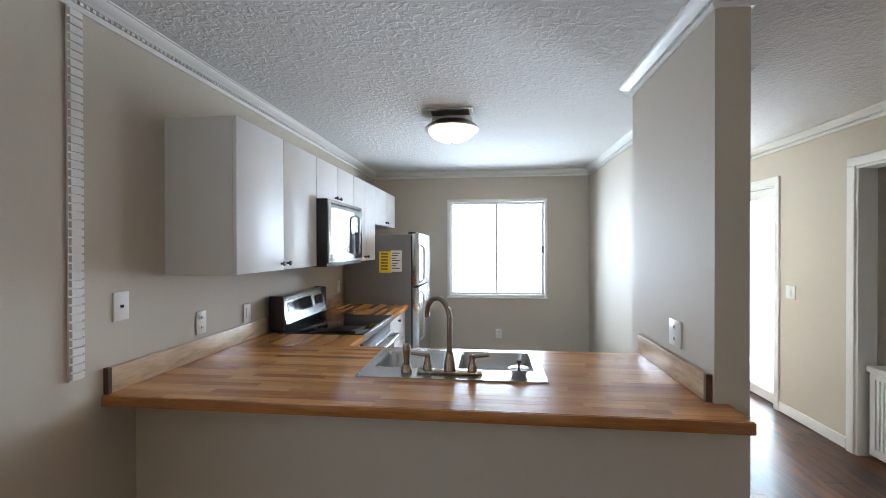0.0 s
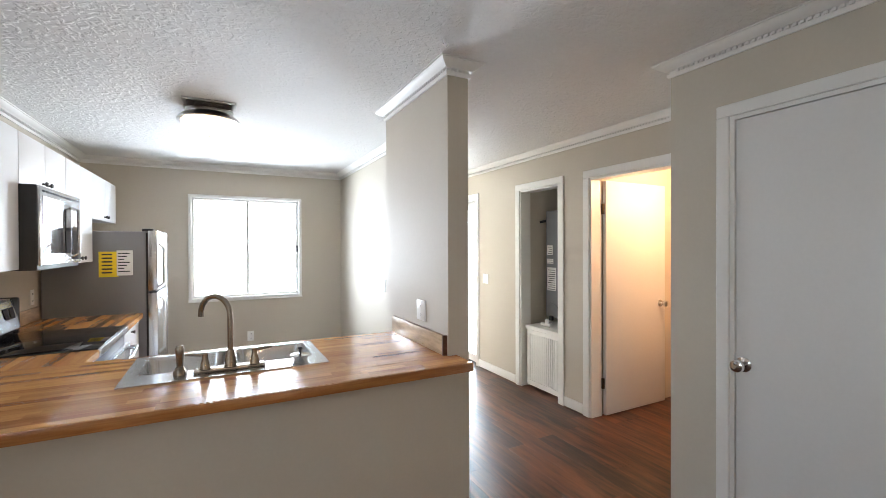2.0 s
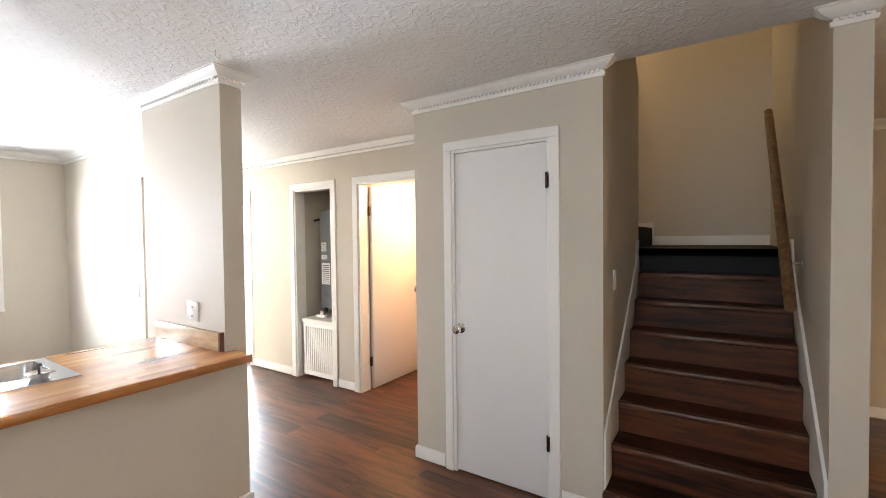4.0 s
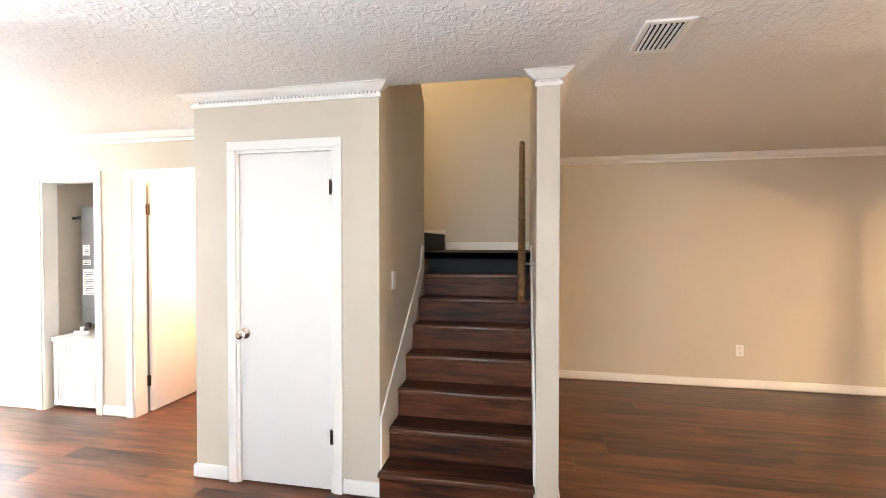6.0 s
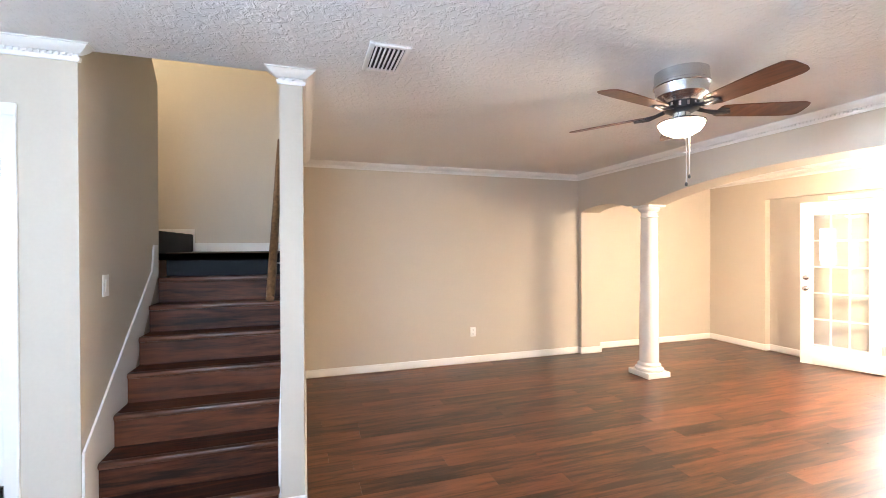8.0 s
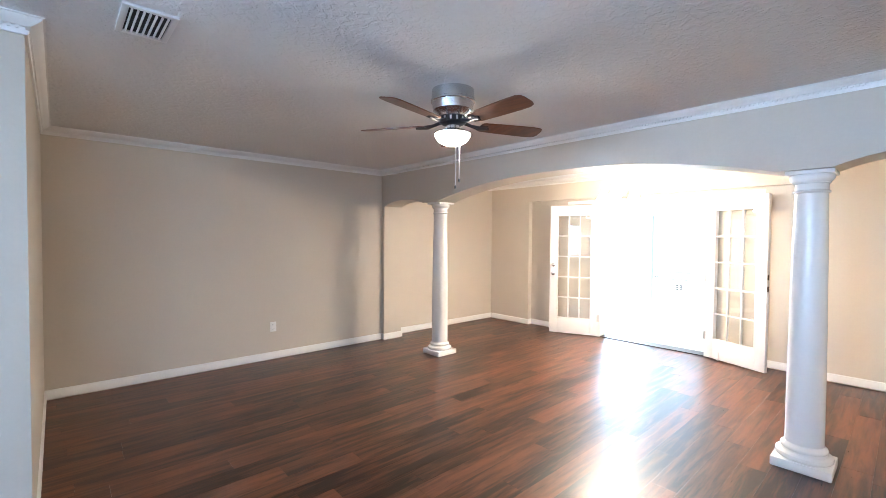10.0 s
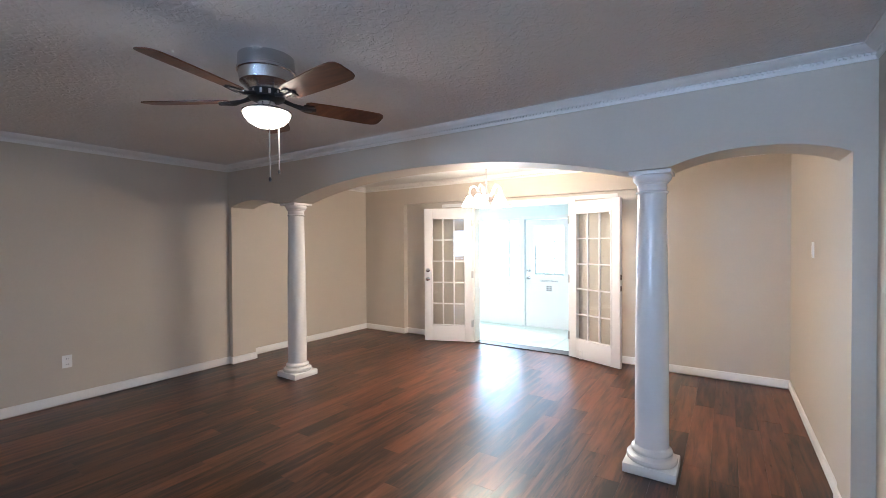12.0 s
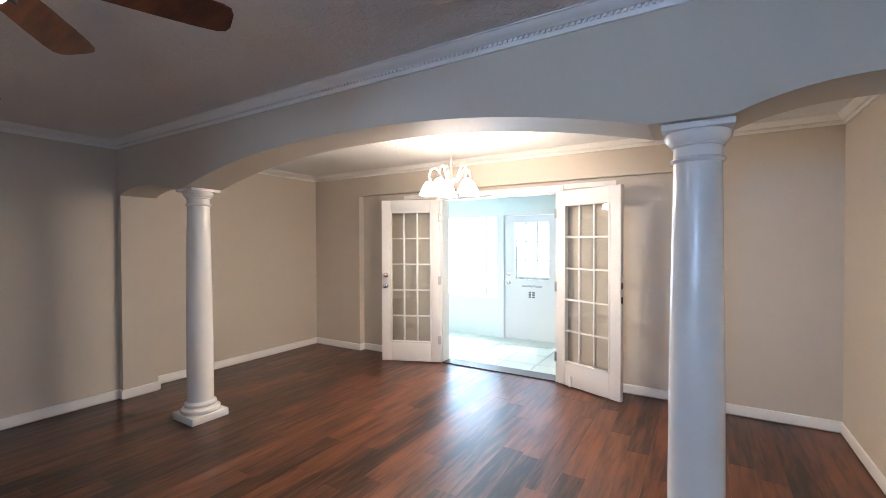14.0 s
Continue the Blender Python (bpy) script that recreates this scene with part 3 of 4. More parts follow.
def french_leaf(name, width, hinge_at, angle, flip, label):
    """Fifteen panes, three wide and five high; the hinge is at the leaf's origin."""
    d = tagged(new(name), label, "door", kind="structure")
    d.matrix_world = pose(*hinge_at, 0, 0, angle)
    H, st, t = 1.97, 0.115, 0.022
    s = flip
    def bx(u0, z0, u1, z1, th=t):
        return (s * u0, -th, z0, s * u1, th, z1)
    part("frame", B(bx(0, 0.015, st, H), bx(width - st, 0.015, width, H), bx(st, H - 0.15, width - st, H), bx(st, 0.015, width - st, 0.25), bevel=0.003), DOOR, d)
    gw, gh = (width - 2 * st), (H - 0.15 - 0.25)
    part("glazing_bead", B(bx(st - 0.012, 0.238, st + 0.006, H - 0.138, 0.028), bx(width - st - 0.006, 0.238, width - st + 0.012, H - 0.138, 0.028),
                           bx(st, 0.238, width - st, 0.256, 0.028), bx(st, H - 0.156, width - st, H - 0.138, 0.028), bevel=0.003), DOOR, d)
    for i in (1, 2):
        u = st + gw * i / 3
        part("muntin", B(bx(u - 0.009, 0.25, u + 0.009, H - 0.15, 0.014), bevel=0.003), DOOR, d)
    for j in range(1, 5):
        z = 0.25 + gh * j / 5
        part("muntin", B(bx(st, z - 0.009, width - st, z + 0.009, 0.0135), bevel=0.003), DOOR, d)
    for i in range(3):
        for j in range(5):
            u0, u1 = st + gw * i / 3, st + gw * (i + 1) / 3
            z0, z1 = 0.25 + gh * j / 5, 0.25 + gh * (j + 1) / 5
            g = part("pane", B(bx(u0 + 0.009, z0 + 0.009, u1 - 0.009, z1 - 0.009, 0.002)), GLASS, d)
            g.visible_shadow = False
    for z in (0.28, 1.0, 1.75):
        part("hinge", B((s * -0.012, -0.026, z - 0.05, s * 0.02, 0.024, z + 0.05), bevel=0.002), NICKEL, d)
    return d


fl = french_leaf("door_4", 0.72, (2.45, -7.085, 0), 22, 1, "white french door leaf with fifteen glass panes, open into the room")
for z, r in ((0.93, 0.027), (1.06, 0.022)):
    part("door_knob", L([(0.03, 0.022), (0.03, 0.03), (0.012, 0.034), (0.012, 0.05), (r, 0.058), (r, 0.075), (0.01, 0.08)], 18, (0.665, 0, z), "Y"), CHROME, fl, "chrome knob and deadbolt")
fr = french_leaf("door_5", 0.72, (1.03, -7.085, 0), -22, -1, "white french door leaf with fifteen glass panes, open into the room")
for z in (0.93, 1.06):
    part("strike", B((-0.722, -0.012, z - 0.03, -0.718, 0.012, z + 0.03)), BRASS, fr)
part("foot_bolt", B((-0.2, 0.022, 0.01, -0.17, 0.036, 0.12), bevel=0.003), TRIM, fr)

# laundry door in the sunroom
d = tagged(new("door_6"), "white sunroom door with a nine-pane window and lettering", "door", kind="structure")
part("leaf", B((1.64, -9.28, SZ + 0.01, 1.79, -9.24, 1.88), (2.36, -9.28, SZ + 0.01, 2.52, -9.24, 1.88), (1.79, -9.28, SZ + 0.01, 2.36, -9.24, 0.86), (1.79, -9.28, 1.78, 2.36, -9.24, 1.88)), DOOR, d)
for i in (1, 2):
    u = 1.79 + 0.57 * i / 3
    part("muntin", B((u - 0.008, -9.27, 0.86, u + 0.008, -9.245, 1.78)), DOOR, d)
    z = 0.86 + 0.92 * i / 3
    part("muntin", B((1.79, -9.269, z - 0.008, 2.36, -9.246, z + 0.008)), DOOR, d)
for i in range(3):
    for j in range(3):
        g = part("pane", B((1.79 + 0.19 * i + 0.008, -9.262, 0.868 + 0.3067 * j, 1.79 + 0.19 * (i + 1) - 0.008, -9.258, 0.852 + 0.3067 * (j + 1))), GLASS, d)
        g.visible_shadow = False
knob(d, (2.46, -9.24, 0.8), "Y", 1)
knob(d, (2.46, -9.24, 0.94), "Y", 1)


def lettering(words, m, size, mat, parent):
    cu = bpy.data.curves.new("lettering", "FONT")
    cu.body, cu.size, cu.align_x, cu.extrude = words, size, "CENTER", 0.0008
    ob = new("lettering_curve", cu)
    me = bpy.data.meshes.new_from_object(ob)
    bpy.data.objects.remove(ob)
    me.materials.clear()
    me.materials.append(mat)
    t = new("lettering", me)
    t.parent = parent
    t.matrix_local = m
    return t


lettering("Laundry Room", pose(2.07, -9.238, 0.74, 90, 0, 180), 0.055, INK, d)
part("small_print", B(*[(2.02 + 0.06 * (k % 2), -9.2395, 0.64 - 0.035 * (k // 2), 2.06 + 0.06 * (k % 2), -9.2375, 0.662 - 0.035 * (k // 2)) for k in range(6)]), INK, d)
structure("trim", B((1.56, -9.229, SZ, 1.62, -9.21, 1.96), (2.54, -9.229, SZ, 2.60, -9.21, 1.96), (1.62, -9.229, 1.9, 2.54, -9.21, 1.96)), TRIM, "white casing round the sunroom door")
w = tagged(new("window_2"), "wide bright sunroom window with white frames", "window", kind="structure")
part("window_frame", B((2.62, -9.31, 0.5, 2.67, -9.225, 1.93), (4.55, -9.31, 0.5, 4.6, -9.225, 1.93), (2.67, -9.31, 1.88, 4.55, -9.225, 1.93), (2.67, -9.31, 0.5, 4.55, -9.225, 0.55), (2.84, -9.30, 0.55, 2.88, -9.23, 1.88), (3.70, -9.30, 0.55, 3.74, -9.23, 1.88)), TRIM, w)
for a, b in ((2.67, 2.84), (2.88, 3.70), (3.74, 4.55)):
    g = part("pane", B((a, -9.272, 0.55, b, -9.268, 1.88)), GLASS, w)
    g.visible_shadow = False

# kitchen window
w = tagged(new("window_1"), "white framed two-pane sliding kitchen window", "window", kind="structure")
part("window_frame", B((KW0, 5.33, KWB, KW0 + 0.035, 5.44, KWT), (KW1 - 0.035, 5.33, KWB, KW1, 5.44, KWT), (KW0 + 0.035, 5.33, KWT - 0.035, KW1 - 0.035, 5.44, KWT), (KW0 + 0.035, 5.33, KWB, KW1 - 0.035, 5.44, KWB + 0.03), bevel=0.003), TRIM, w)
KM, KI0, KI1 = (KW0 + KW1) / 2 - 0.005, KW0 + 0.035, KW1 - 0.035
for a, b, y0, y1 in ((KI0, KM + 0.018, 5.38, 5.41), (KM - 0.012, KI1, 5.412, 5.435)):
    part("sash", B((a, y0, KWB + 0.03, a + 0.022, y1, KWT - 0.035), (b - 0.024, y0, KWB + 0.03, b, y1, KWT - 0.035), (a + 0.022, y0, KWT - 0.057, b - 0.024, y1, KWT - 0.035), (a + 0.022, y0, KWB + 0.03, b - 0.024, y1, KWB + 0.052)), TRIM, w)
    g = part("pane", B((a + 0.022, y0 + 0.012, KWB + 0.052, b - 0.024, y0 + 0.016, KWT - 0.057)), GLASS, w)
    g.visible_shadow = False
part("latch", B((KI1 - 0.02, 5.398, 1.4, KI1 - 0.003, 5.411, 1.48), bevel=0.003), BLACKP, w, "dark window latch")
part("window_sill", B((KW0 - 0.004, 5.322, KWB - 0.016, KW1 + 0.004, 5.349, KWB + 0.002), bevel=0.004), TRIM, w)

# unseen window, added only to house the living room fill lamp
w = tagged(new("unseen_window"), "unseen white framed two-pane window added for living room fill light", "window", kind="structure")
part("window_frame", B((WX - 0.11, -0.9, 0.9, WX + 0.005, -0.86, 2.05), (WX - 0.11, 0.66, 0.9, WX + 0.005, 0.7, 2.05), (WX - 0.11, -0.86, 2.01, WX + 0.005, 0.66, 2.05), (WX - 0.11, -0.86, 0.9, WX + 0.005, 0.66, 0.94), (WX - 0.08, -0.12, 0.94, WX - 0.04, -0.08, 2.01)), TRIM, w)
for a, b in ((-0.86, -0.12), (-0.08, 0.66)):
    g = part("pane", B((WX - 0.062, a, 0.94, WX - 0.058, b, 2.01)), GLASS, w)
    g.visible_shadow = False

# ---- kitchen ----
CT0, CT1 = 0.87, 0.91


def staves(parent, mat, x0, y0, x1, y1, z0, z1, along, width=0.04, run=0.34, seed=1):
    """Glued wooden staves, each one a block of its own."""
    rnd = random.Random(seed)
    a0, a1, b0, b1 = (x0, x1, y0, y1) if along == "X" else (y0, y1, x0, x1)
    n = max(1, round((b1 - b0) / width))
    for i in range(n):
        p, q = b0 + (b1 - b0) * i / n, b0 + (b1 - b0) * (i + 1) / n
        s = a0
        while s < a1 - 0.01:
            e = s + rnd.uniform(0.5, 1.4) * run
            if a1 - e < 0.15:
                e = a1
            dz = rnd.uniform(0, 0.0004)
            part("stave", B((s, p, z0, e, q, z1 - dz) if along == "X" else (p, s, z0, q, e, z1 - dz)), mat, parent, smooth=None)
            s = e


bar = thing("bar_counter", "butcher block bar counter of glued wooden staves", "counter")
SX0, SX1, SY0, SY1 = -0.49, 0.315, 1.87, 2.36
for k, (x0, y0, x1, y1) in enumerate(((WX + 0.003, 1.54, 0.935, 1.695), (WX + 0.003, 1.695, 0.888, SY0), (WX + 0.003, SY1, 0.888, 2.42), (WX + 0.003, SY0, SX0, SY1), (SX1, SY0, 0.888, SY1))):
    staves(bar, BUTCHER, x0, y0, x1, y1, CT0, CT1, "X", seed=k + 3)
part("front_edge", B((WX + 0.003, 1.532, CT0 - 0.002, 0.937, 1.5399, CT1 - 0.001), bevel=0.003), BUTCHER, bar)
sp = thing("backsplash", "knotty wooden backsplash strip on the bar counter", "backsplash", group="wooden backsplash strips")
part("board", B((WX + 0.001, 1.56, CT1, WX + 0.021, 2.715, CT1 + 0.1), bevel=0.003), PINE, sp)
part("end_cap", B((WX + 0.001, 1.545, CT1, WX + 0.023, 1.56, CT1 + 0.101)), BLADE, sp, "dark stained end grain")
sp = thing("backsplash", "knotty wooden backsplash strip against the wall stub", "backsplash", group="wooden backsplash strips")
part("board", B((0.866, 1.725, CT1, 0.888, 2.44, CT1 + 0.1), bevel=0.003), PINE, sp)
part("end_cap", B((0.865, 1.71, CT1, 0.888, 1.725, CT1 + 0.101)), BLADE, sp, "dark stained end grain")
sc = thing("side_counter", "short butcher block counter beside the range", "counter")
staves(sc, BUTCHERY, WX + 0.003, 2.42, -0.72, 2.715, CT0, CT1, "Y", seed=21)
sc = thing("side_counter", "butcher block counter between range and fridge", "counter")
staves(sc, BUTCHERY, WX + 0.003, 3.49, -0.72, 4.17, CT0, CT1, "Y", seed=31)
sp = thing("backsplash", "wooden backsplash strip behind the side counter", "backsplash", group="wooden backsplash strips")
part("board", B((WX + 0.001, 3.49, CT1, WX + 0.021, 4.17, CT1 + 0.1), bevel=0.003), PINE, sp)


def cabinet(y0, y1, z0, z1, x0, x1, doors, label, knobs=(), drawers=0):
    c = thing("cabinet", label, "cabinet", group="white kitchen cabinets")
    part("body", B((x0, y0 + 0.001, z0, x1 - 0.019, y1 - 0.001, z1)), CABM, c)
    n = doors or 1
    if drawers:
        for j in range(drawers):
            a, b = z0 + 0.1 + (z1 - z0 - 0.1) * j / drawers, z0 + 0.1 + (z1 - z0 - 0.1) * (j + 1) / drawers
            f = part("drawer", B((x1 - 0.018, y0 + 0.003, a + 0.002, x1, y1 - 0.003, b - 0.002), bevel=0.002), CABM, c)
            part("knob", L([(0.006, 0), (0.006, 0.012), (0.014, 0.018), (0.012, 0.026)], 12, (x1, (y0 + y1) / 2, b - 0.06), "X"), BLACKP, f)
        return c
    for i in range(n):
        a, b = y0 + (y1 - y0) * i / n, y0 + (y1 - y0) * (i + 1) / n
        f = part("door", B((x1 - 0.018, a + 0.0025, z0, x1, b - 0.0025, z1), bevel=0.002), CABM, c)
        if i < len(knobs):
            part("knob", L([(0.006, 0), (0.006, 0.012), (0.014, 0.018), (0.012, 0.026)], 12, (x1, knobs[i], z0 + 0.035), "X"), BLACKP, f)
    return c


UX = -1.05
cabinet(1.862, 2.748, 1.352, 2.07, WX, UX, 2, "white two-door wall cabinet with small dark knobs", (2.27, 2.34))
cabinet(2.752, 3.50, 1.80, 2.07, WX, UX, 2, "short white wall cabinet over the microwave", (3.08, 3.16))
cabinet(3.504, 4.16, 1.352, 2.07, WX, UX, 2, "white two-door wall cabinet beside the fridge", (3.79, 3.87))
cabinet(4.164, 5.03, 1.70, 2.07, WX, UX, 2, "short white wall cabinet over the fridge", (4.56, 4.63))
cabinet(3.50, 4.165, 0.0, CT0, WX, -0.75, 0, "white base cabinet with drawers and knobs", drawers=3)
cabinet(2.43, 2.712, 0.0, CT0, WX, -0.75, 1, "narrow white base cabinet beside the range", (2.5,))
cb = thing("cabinet", "white sink base cabinet under the bar", "cabinet", group="white kitchen cabinets")
part("body", B((-0.74, 1.83, 0.0, 0.9, 2.36, 0.64)), CABM, cb)

# microwave
mw = thing("microwave", "stainless over-range microwave with a dark window", "microwave")
part("body", B((WX, 2.76, 1.345, -0.985, 3.494, 1.798), bevel=0.004), BLACKP, mw)
part("front", B((-0.985, 2.765, 1.37, -0.972, 3.489, 1.795), bevel=0.004), STEEL, mw)
part("window", B((-0.972, 2.80, 1.43, -0.97, 3.28, 1.74)), BLACKG, mw)
part("control_panel", B((-0.972, 3.31, 1.39, -0.9695, 3.475, 1.60)), BLACKG, mw)
bm = bmesh.new()
tube(bm, [(-0.972, 3.29, 1.41), (-0.935, 3.29, 1.43), (-0.935, 3.29, 1.70), (-0.972, 3.29, 1.72)], 0.009, 10)
part("handle", bm, STEEL, mw)
for k in range(12):
    part("vent_slot", B((-0.974, 2.80 + 0.055 * k, 1.765, -0.9705, 2.84 + 0.055 * k, 1.775)), DARK, mw)
part("underside_lamp", B((-1.25, 2.95, 1.341, -1.15, 3.05, 1.345)), PLATE, mw)

# range
rg = thing("range", "stainless electric range with black glass top", "stove")
part("body", B((WX + 0.02, 2.725, 0.02, -0.735, 3.485, 0.895), bevel=0.004), BLACKP, rg)
part("cooktop", B((WX + 0.08, 2.72, 0.895, -0.725, 3.488, 0.918), bevel=0.005), BLACKG, rg)
part("trim", B((-0.745, 2.72, 0.87, -0.712, 3.488, 0.914), bevel=0.005), STEEL, rg)
part("oven_door", B((-0.735, 2.735, 0.22, -0.70, 3.475, 0.80), bevel=0.006), STEEL, rg)
part("oven_window", B((-0.70, 2.84, 0.34, -0.697, 3.37, 0.66)), BLACKG, rg)
part("drawer", B((-0.735, 2.735, 0.05, -0.70, 3.475, 0.21), bevel=0.006), STEEL, rg)
bm = bmesh.new()
tube(bm, [(-0.70, 2.78, 0.77), (-0.655, 2.79, 0.775), (-0.635, 3.1, 0.775), (-0.655, 3.42, 0.775), (-0.70, 3.43, 0.77)], 0.013, 12)
part("handle", bm, STEEL, rg)
bm = bmesh.new()
pts = [(WX + 0.02, 0.918), (WX + 0.10, 0.918), (WX + 0.135, 0.96), (WX + 0.10, 1.13), (WX + 0.085, 1.145), (WX + 0.02, 1.145)]
va, vb = [[bm.verts.new((x, y, z)) for x, z in pts] for y in (2.76, 3.45)]
bm.faces.new(va), bm.faces.new(vb)
for i in range(len(pts)):
    bm.faces.new((va[i], va[(i + 1) % 6], vb[(i + 1) % 6], vb[i]))
part("back_panel", bm, STEEL, rg)
for y in (2.735, 3.452):
    part("end_cap", B((WX + 0.02, y, 0.918, WX + 0.125, y + 0.024, 1.15), bevel=0.01), BLACKP, rg)


def on_panel(name, y0, y1, s0, s1, mat, parent):
    """A plate on the sloping back panel, s from its foot (0) to its top (1)."""
    bm = bmesh.new()
    q = []
    for d in (0.001, 0.004):
        for y, s in ((y0, s0), (y1, s0), (y1, s1), (y0, s1)):
            q.append(bm.verts.new((WX + 0.135 - 0.035 * s + d, y, 0.96 + 0.17 * s)))
    for f in ((0, 1, 2, 3), (4, 5, 6, 7), (0, 1, 5, 4), (1, 2, 6, 5), (2, 3, 7, 6), (3, 0, 4, 7)):
        bm.faces.new([q[i] for i in f])
    part(name, bm, mat, parent)


on_panel("display", 2.98, 3.2, 0.35, 0.85, BLACKG, rg)
for y in (2.82, 2.90, 3.27, 3.35):
    on_panel("dial", y, y + 0.06, 0.4, 0.8, BLACKG, rg)

# fridge
fg = thing("fridge", "top-freezer fridge with grey sides and stainless doors", "fridge")
FX0, FX1, FY0, FY1 = WX + 0.02, -0.70, 4.20, 4.96
part("body", B((FX0, FY0, 0.03, FX1, FY1, 1.60), bevel=0.005), FRSIDE, fg)
part("gasket", B((FX1, FY0 + 0.012, 0.05, FX1 + 0.012, FY1 - 0.012, 1.59)), DARK, fg)
dl = part("door", B((FX1 + 0.012, FY0, 0.06, FX1 + 0.085, FY1, 1.075), bevel=0.012), STEEL, fg)
du = part("door", B((FX1 + 0.012, FY0, 1.09, FX1 + 0.085, FY1, 1.61), bevel=0.012), STEEL, fg)
for dd, z0, z1 in ((dl, 0.55, 1.04), (du, 1.12, 1.5)):
    bm = bmesh.new()
    tube(bm, [(FX1 + 0.085, FY0 + 0.05, z0), (FX1 + 0.125, FY0 + 0.05, z0 + 0.04), (FX1 + 0.125, FY0 + 0.05, z1 - 0.04), (FX1 + 0.085, FY0 + 0.05, z1)], 0.012, 10)
    part("handle", bm, NICKEL, dd)
part("hinge_cover", B((FX1 - 0.03, FY0 + 0.02, 1.601, FX1 + 0.05, FY0 + 0.10, 1.625), bevel=0.006), BLACKP, fg)
lab = thing("energy_label", "yellow and white energy label taped to the fridge side", "label")
part("yellow_sheet", B((-1.02, FY0 - 0.003, 1.22, -0.89, FY0 - 0.0005, 1.43)), YELLOW, lab)
part("white_sheet", B((-0.90, FY0 - 0.006, 1.23, -0.79, FY0 - 0.0035, 1.44)), PAPER, lab)
part("print", B(*[(-1.0, FY0 - 0.0045, 1.40 - 0.03 * k, -0.93, FY0 - 0.0031, 1.412 - 0.03 * k) for k in range(6)], *[(-0.89, FY0 - 0.0075, 1.41 - 0.025 * k, -0.81 - 0.02 * (k % 3), FY0 - 0.0061, 1.418 - 0.025 * k) for k in range(7)]), INK, lab)

# sink
sk = thing("sink", "drop-in stainless double bowl sink in the bar counter", "sink")
rim = bmesh.new()
bowls = ((-0.455, 2.01, -0.11, 2.335), (-0.065, 2.01, 0.28, 2.335))
for x0, y0, x1, y1 in ((SX0 - 0.012, SY0 - 0.012, SX1 + 0.012, 2.01), (SX0 - 0.012, 2.335, SX1 + 0.012, SY1 + 0.012), (SX0 - 0.012, 2.01, -0.455, 2.335), (-0.11, 2.01, -0.065, 2.335), (0.28, 2.01, SX1 + 0.012, 2.335)):
    box(rim, x0, y0, CT1 + 0.001, x1, y1, CT1 + 0.006)
part("rim", rim, STEEL, sk)
for x0, y0, x1, y1 in bowls:
    bm = bmesh.new()
    rings = []
    for ins, z, cr in ((0.0, CT1 + 0.0065, 0.05), (0.006, CT1 - 0.01, 0.05), (0.012, CT1 - 0.12, 0.055), (0.04, CT1 - 0.17, 0.06), (0.12, CT1 - 0.178, 0.03)):
        ring = []
        for cx, cy, a0 in ((x1 - ins - cr, y1 - ins - cr, 0), (x0 + ins + cr, y1 - ins - cr, 90), (x0 + ins + cr, y0 + ins + cr, 180), (x1 - ins - cr, y0 + ins + cr, 270)):
            for k in range(6):
                a = radians(a0 + 18 * k)
                ring.append(bm.verts.new((cx + cr * math.cos(a), cy + cr * math.sin(a), z)))
        rings.append(ring)
    for a, b in zip(rings, rings[1:]):
        for i in range(24):
            bm.faces.new((a[i], a[(i + 1) % 24], b[(i + 1) % 24], b[i]))
    bm.faces.new(rings[-1])
    part("bowl", bm, STEEL, sk)
    part("drain", L([(0.045, 0), (0.045, 0.004), (0.03, 0.005)], 20, ((x0 + x1) / 2, (y0 + y1) / 2, CT1 - 0.178)), CHROME, sk)
fa = thing("faucet", "bronze nickel gooseneck faucet with two lever handles", "faucet")
FZ = CT1 + 0.006
part("deck_plate", B((-0.24, 1.915, FZ, 0.05, 1.975, FZ + 0.014), bevel=0.006), BRONZE, fa)
bm = L([(0.027, FZ + 0.014), (0.024, FZ + 0.05), (0.016, FZ + 0.09)], 20, (-0.095, 1.945, 0))
neck = [(-0.095, 1.945, FZ + 0.08), (-0.095, 1.945, FZ + 0.24)]
for k in range(1, 15):
    a = radians(180 - 13.5 * k)
    neck.append((-0.095 - 0.06 * (1 + math.cos(a)), 1.945 + 0.062 * (1 + math.cos(a)), FZ + 0.24 + 0.085 * math.sin(a)))
tube(bm, neck, 0.012, 12)
part("spout", bm, BRONZE, fa)
for x, s in ((-0.195, -1), (0.005, 1)):
    bm = L([(0.022, FZ + 0.014), (0.02, FZ + 0.03), (0.012, FZ + 0.06), (0.013, FZ + 0.08), (0.006, FZ + 0.085)], 16, (x, 1.945, 0))
    tube(bm, [(x, 1.945, FZ + 0.074), (x + s * 0.05, 1.95, FZ + 0.08), (x + s * 0.075, 1.95, FZ + 0.082)], [0.008, 0.007, 0.006], 8)
    part("handle", bm, BRONZE, fa)
spy = thing("side_sprayer", "bronze nickel side sprayer standing beside the faucet", "sprayer")
part("sprayer_base", L([(0.026, FZ), (0.024, FZ + 0.02), (0.015, FZ + 0.035)], 18, (-0.29, 1.945, 0)), BRONZE, spy)
part("sprayer_head", L([(0.013, FZ + 0.035), (0.014, FZ + 0.08), (0.019, FZ + 0.11), (0.014, FZ + 0.125), (0.005, FZ + 0.128)], 16, (-0.29, 1.945, 0)), BRONZE, spy)
stp = thing("sink_strainer", "steel basket strainer lying on the sink rim", "strainer")
part("basket", L([(0.03, FZ), (0.042, FZ + 0.022), (0.046, FZ + 0.026), (0.02, FZ + 0.03)], 20, (0.21, 1.96, 0)), CHROME, stp)
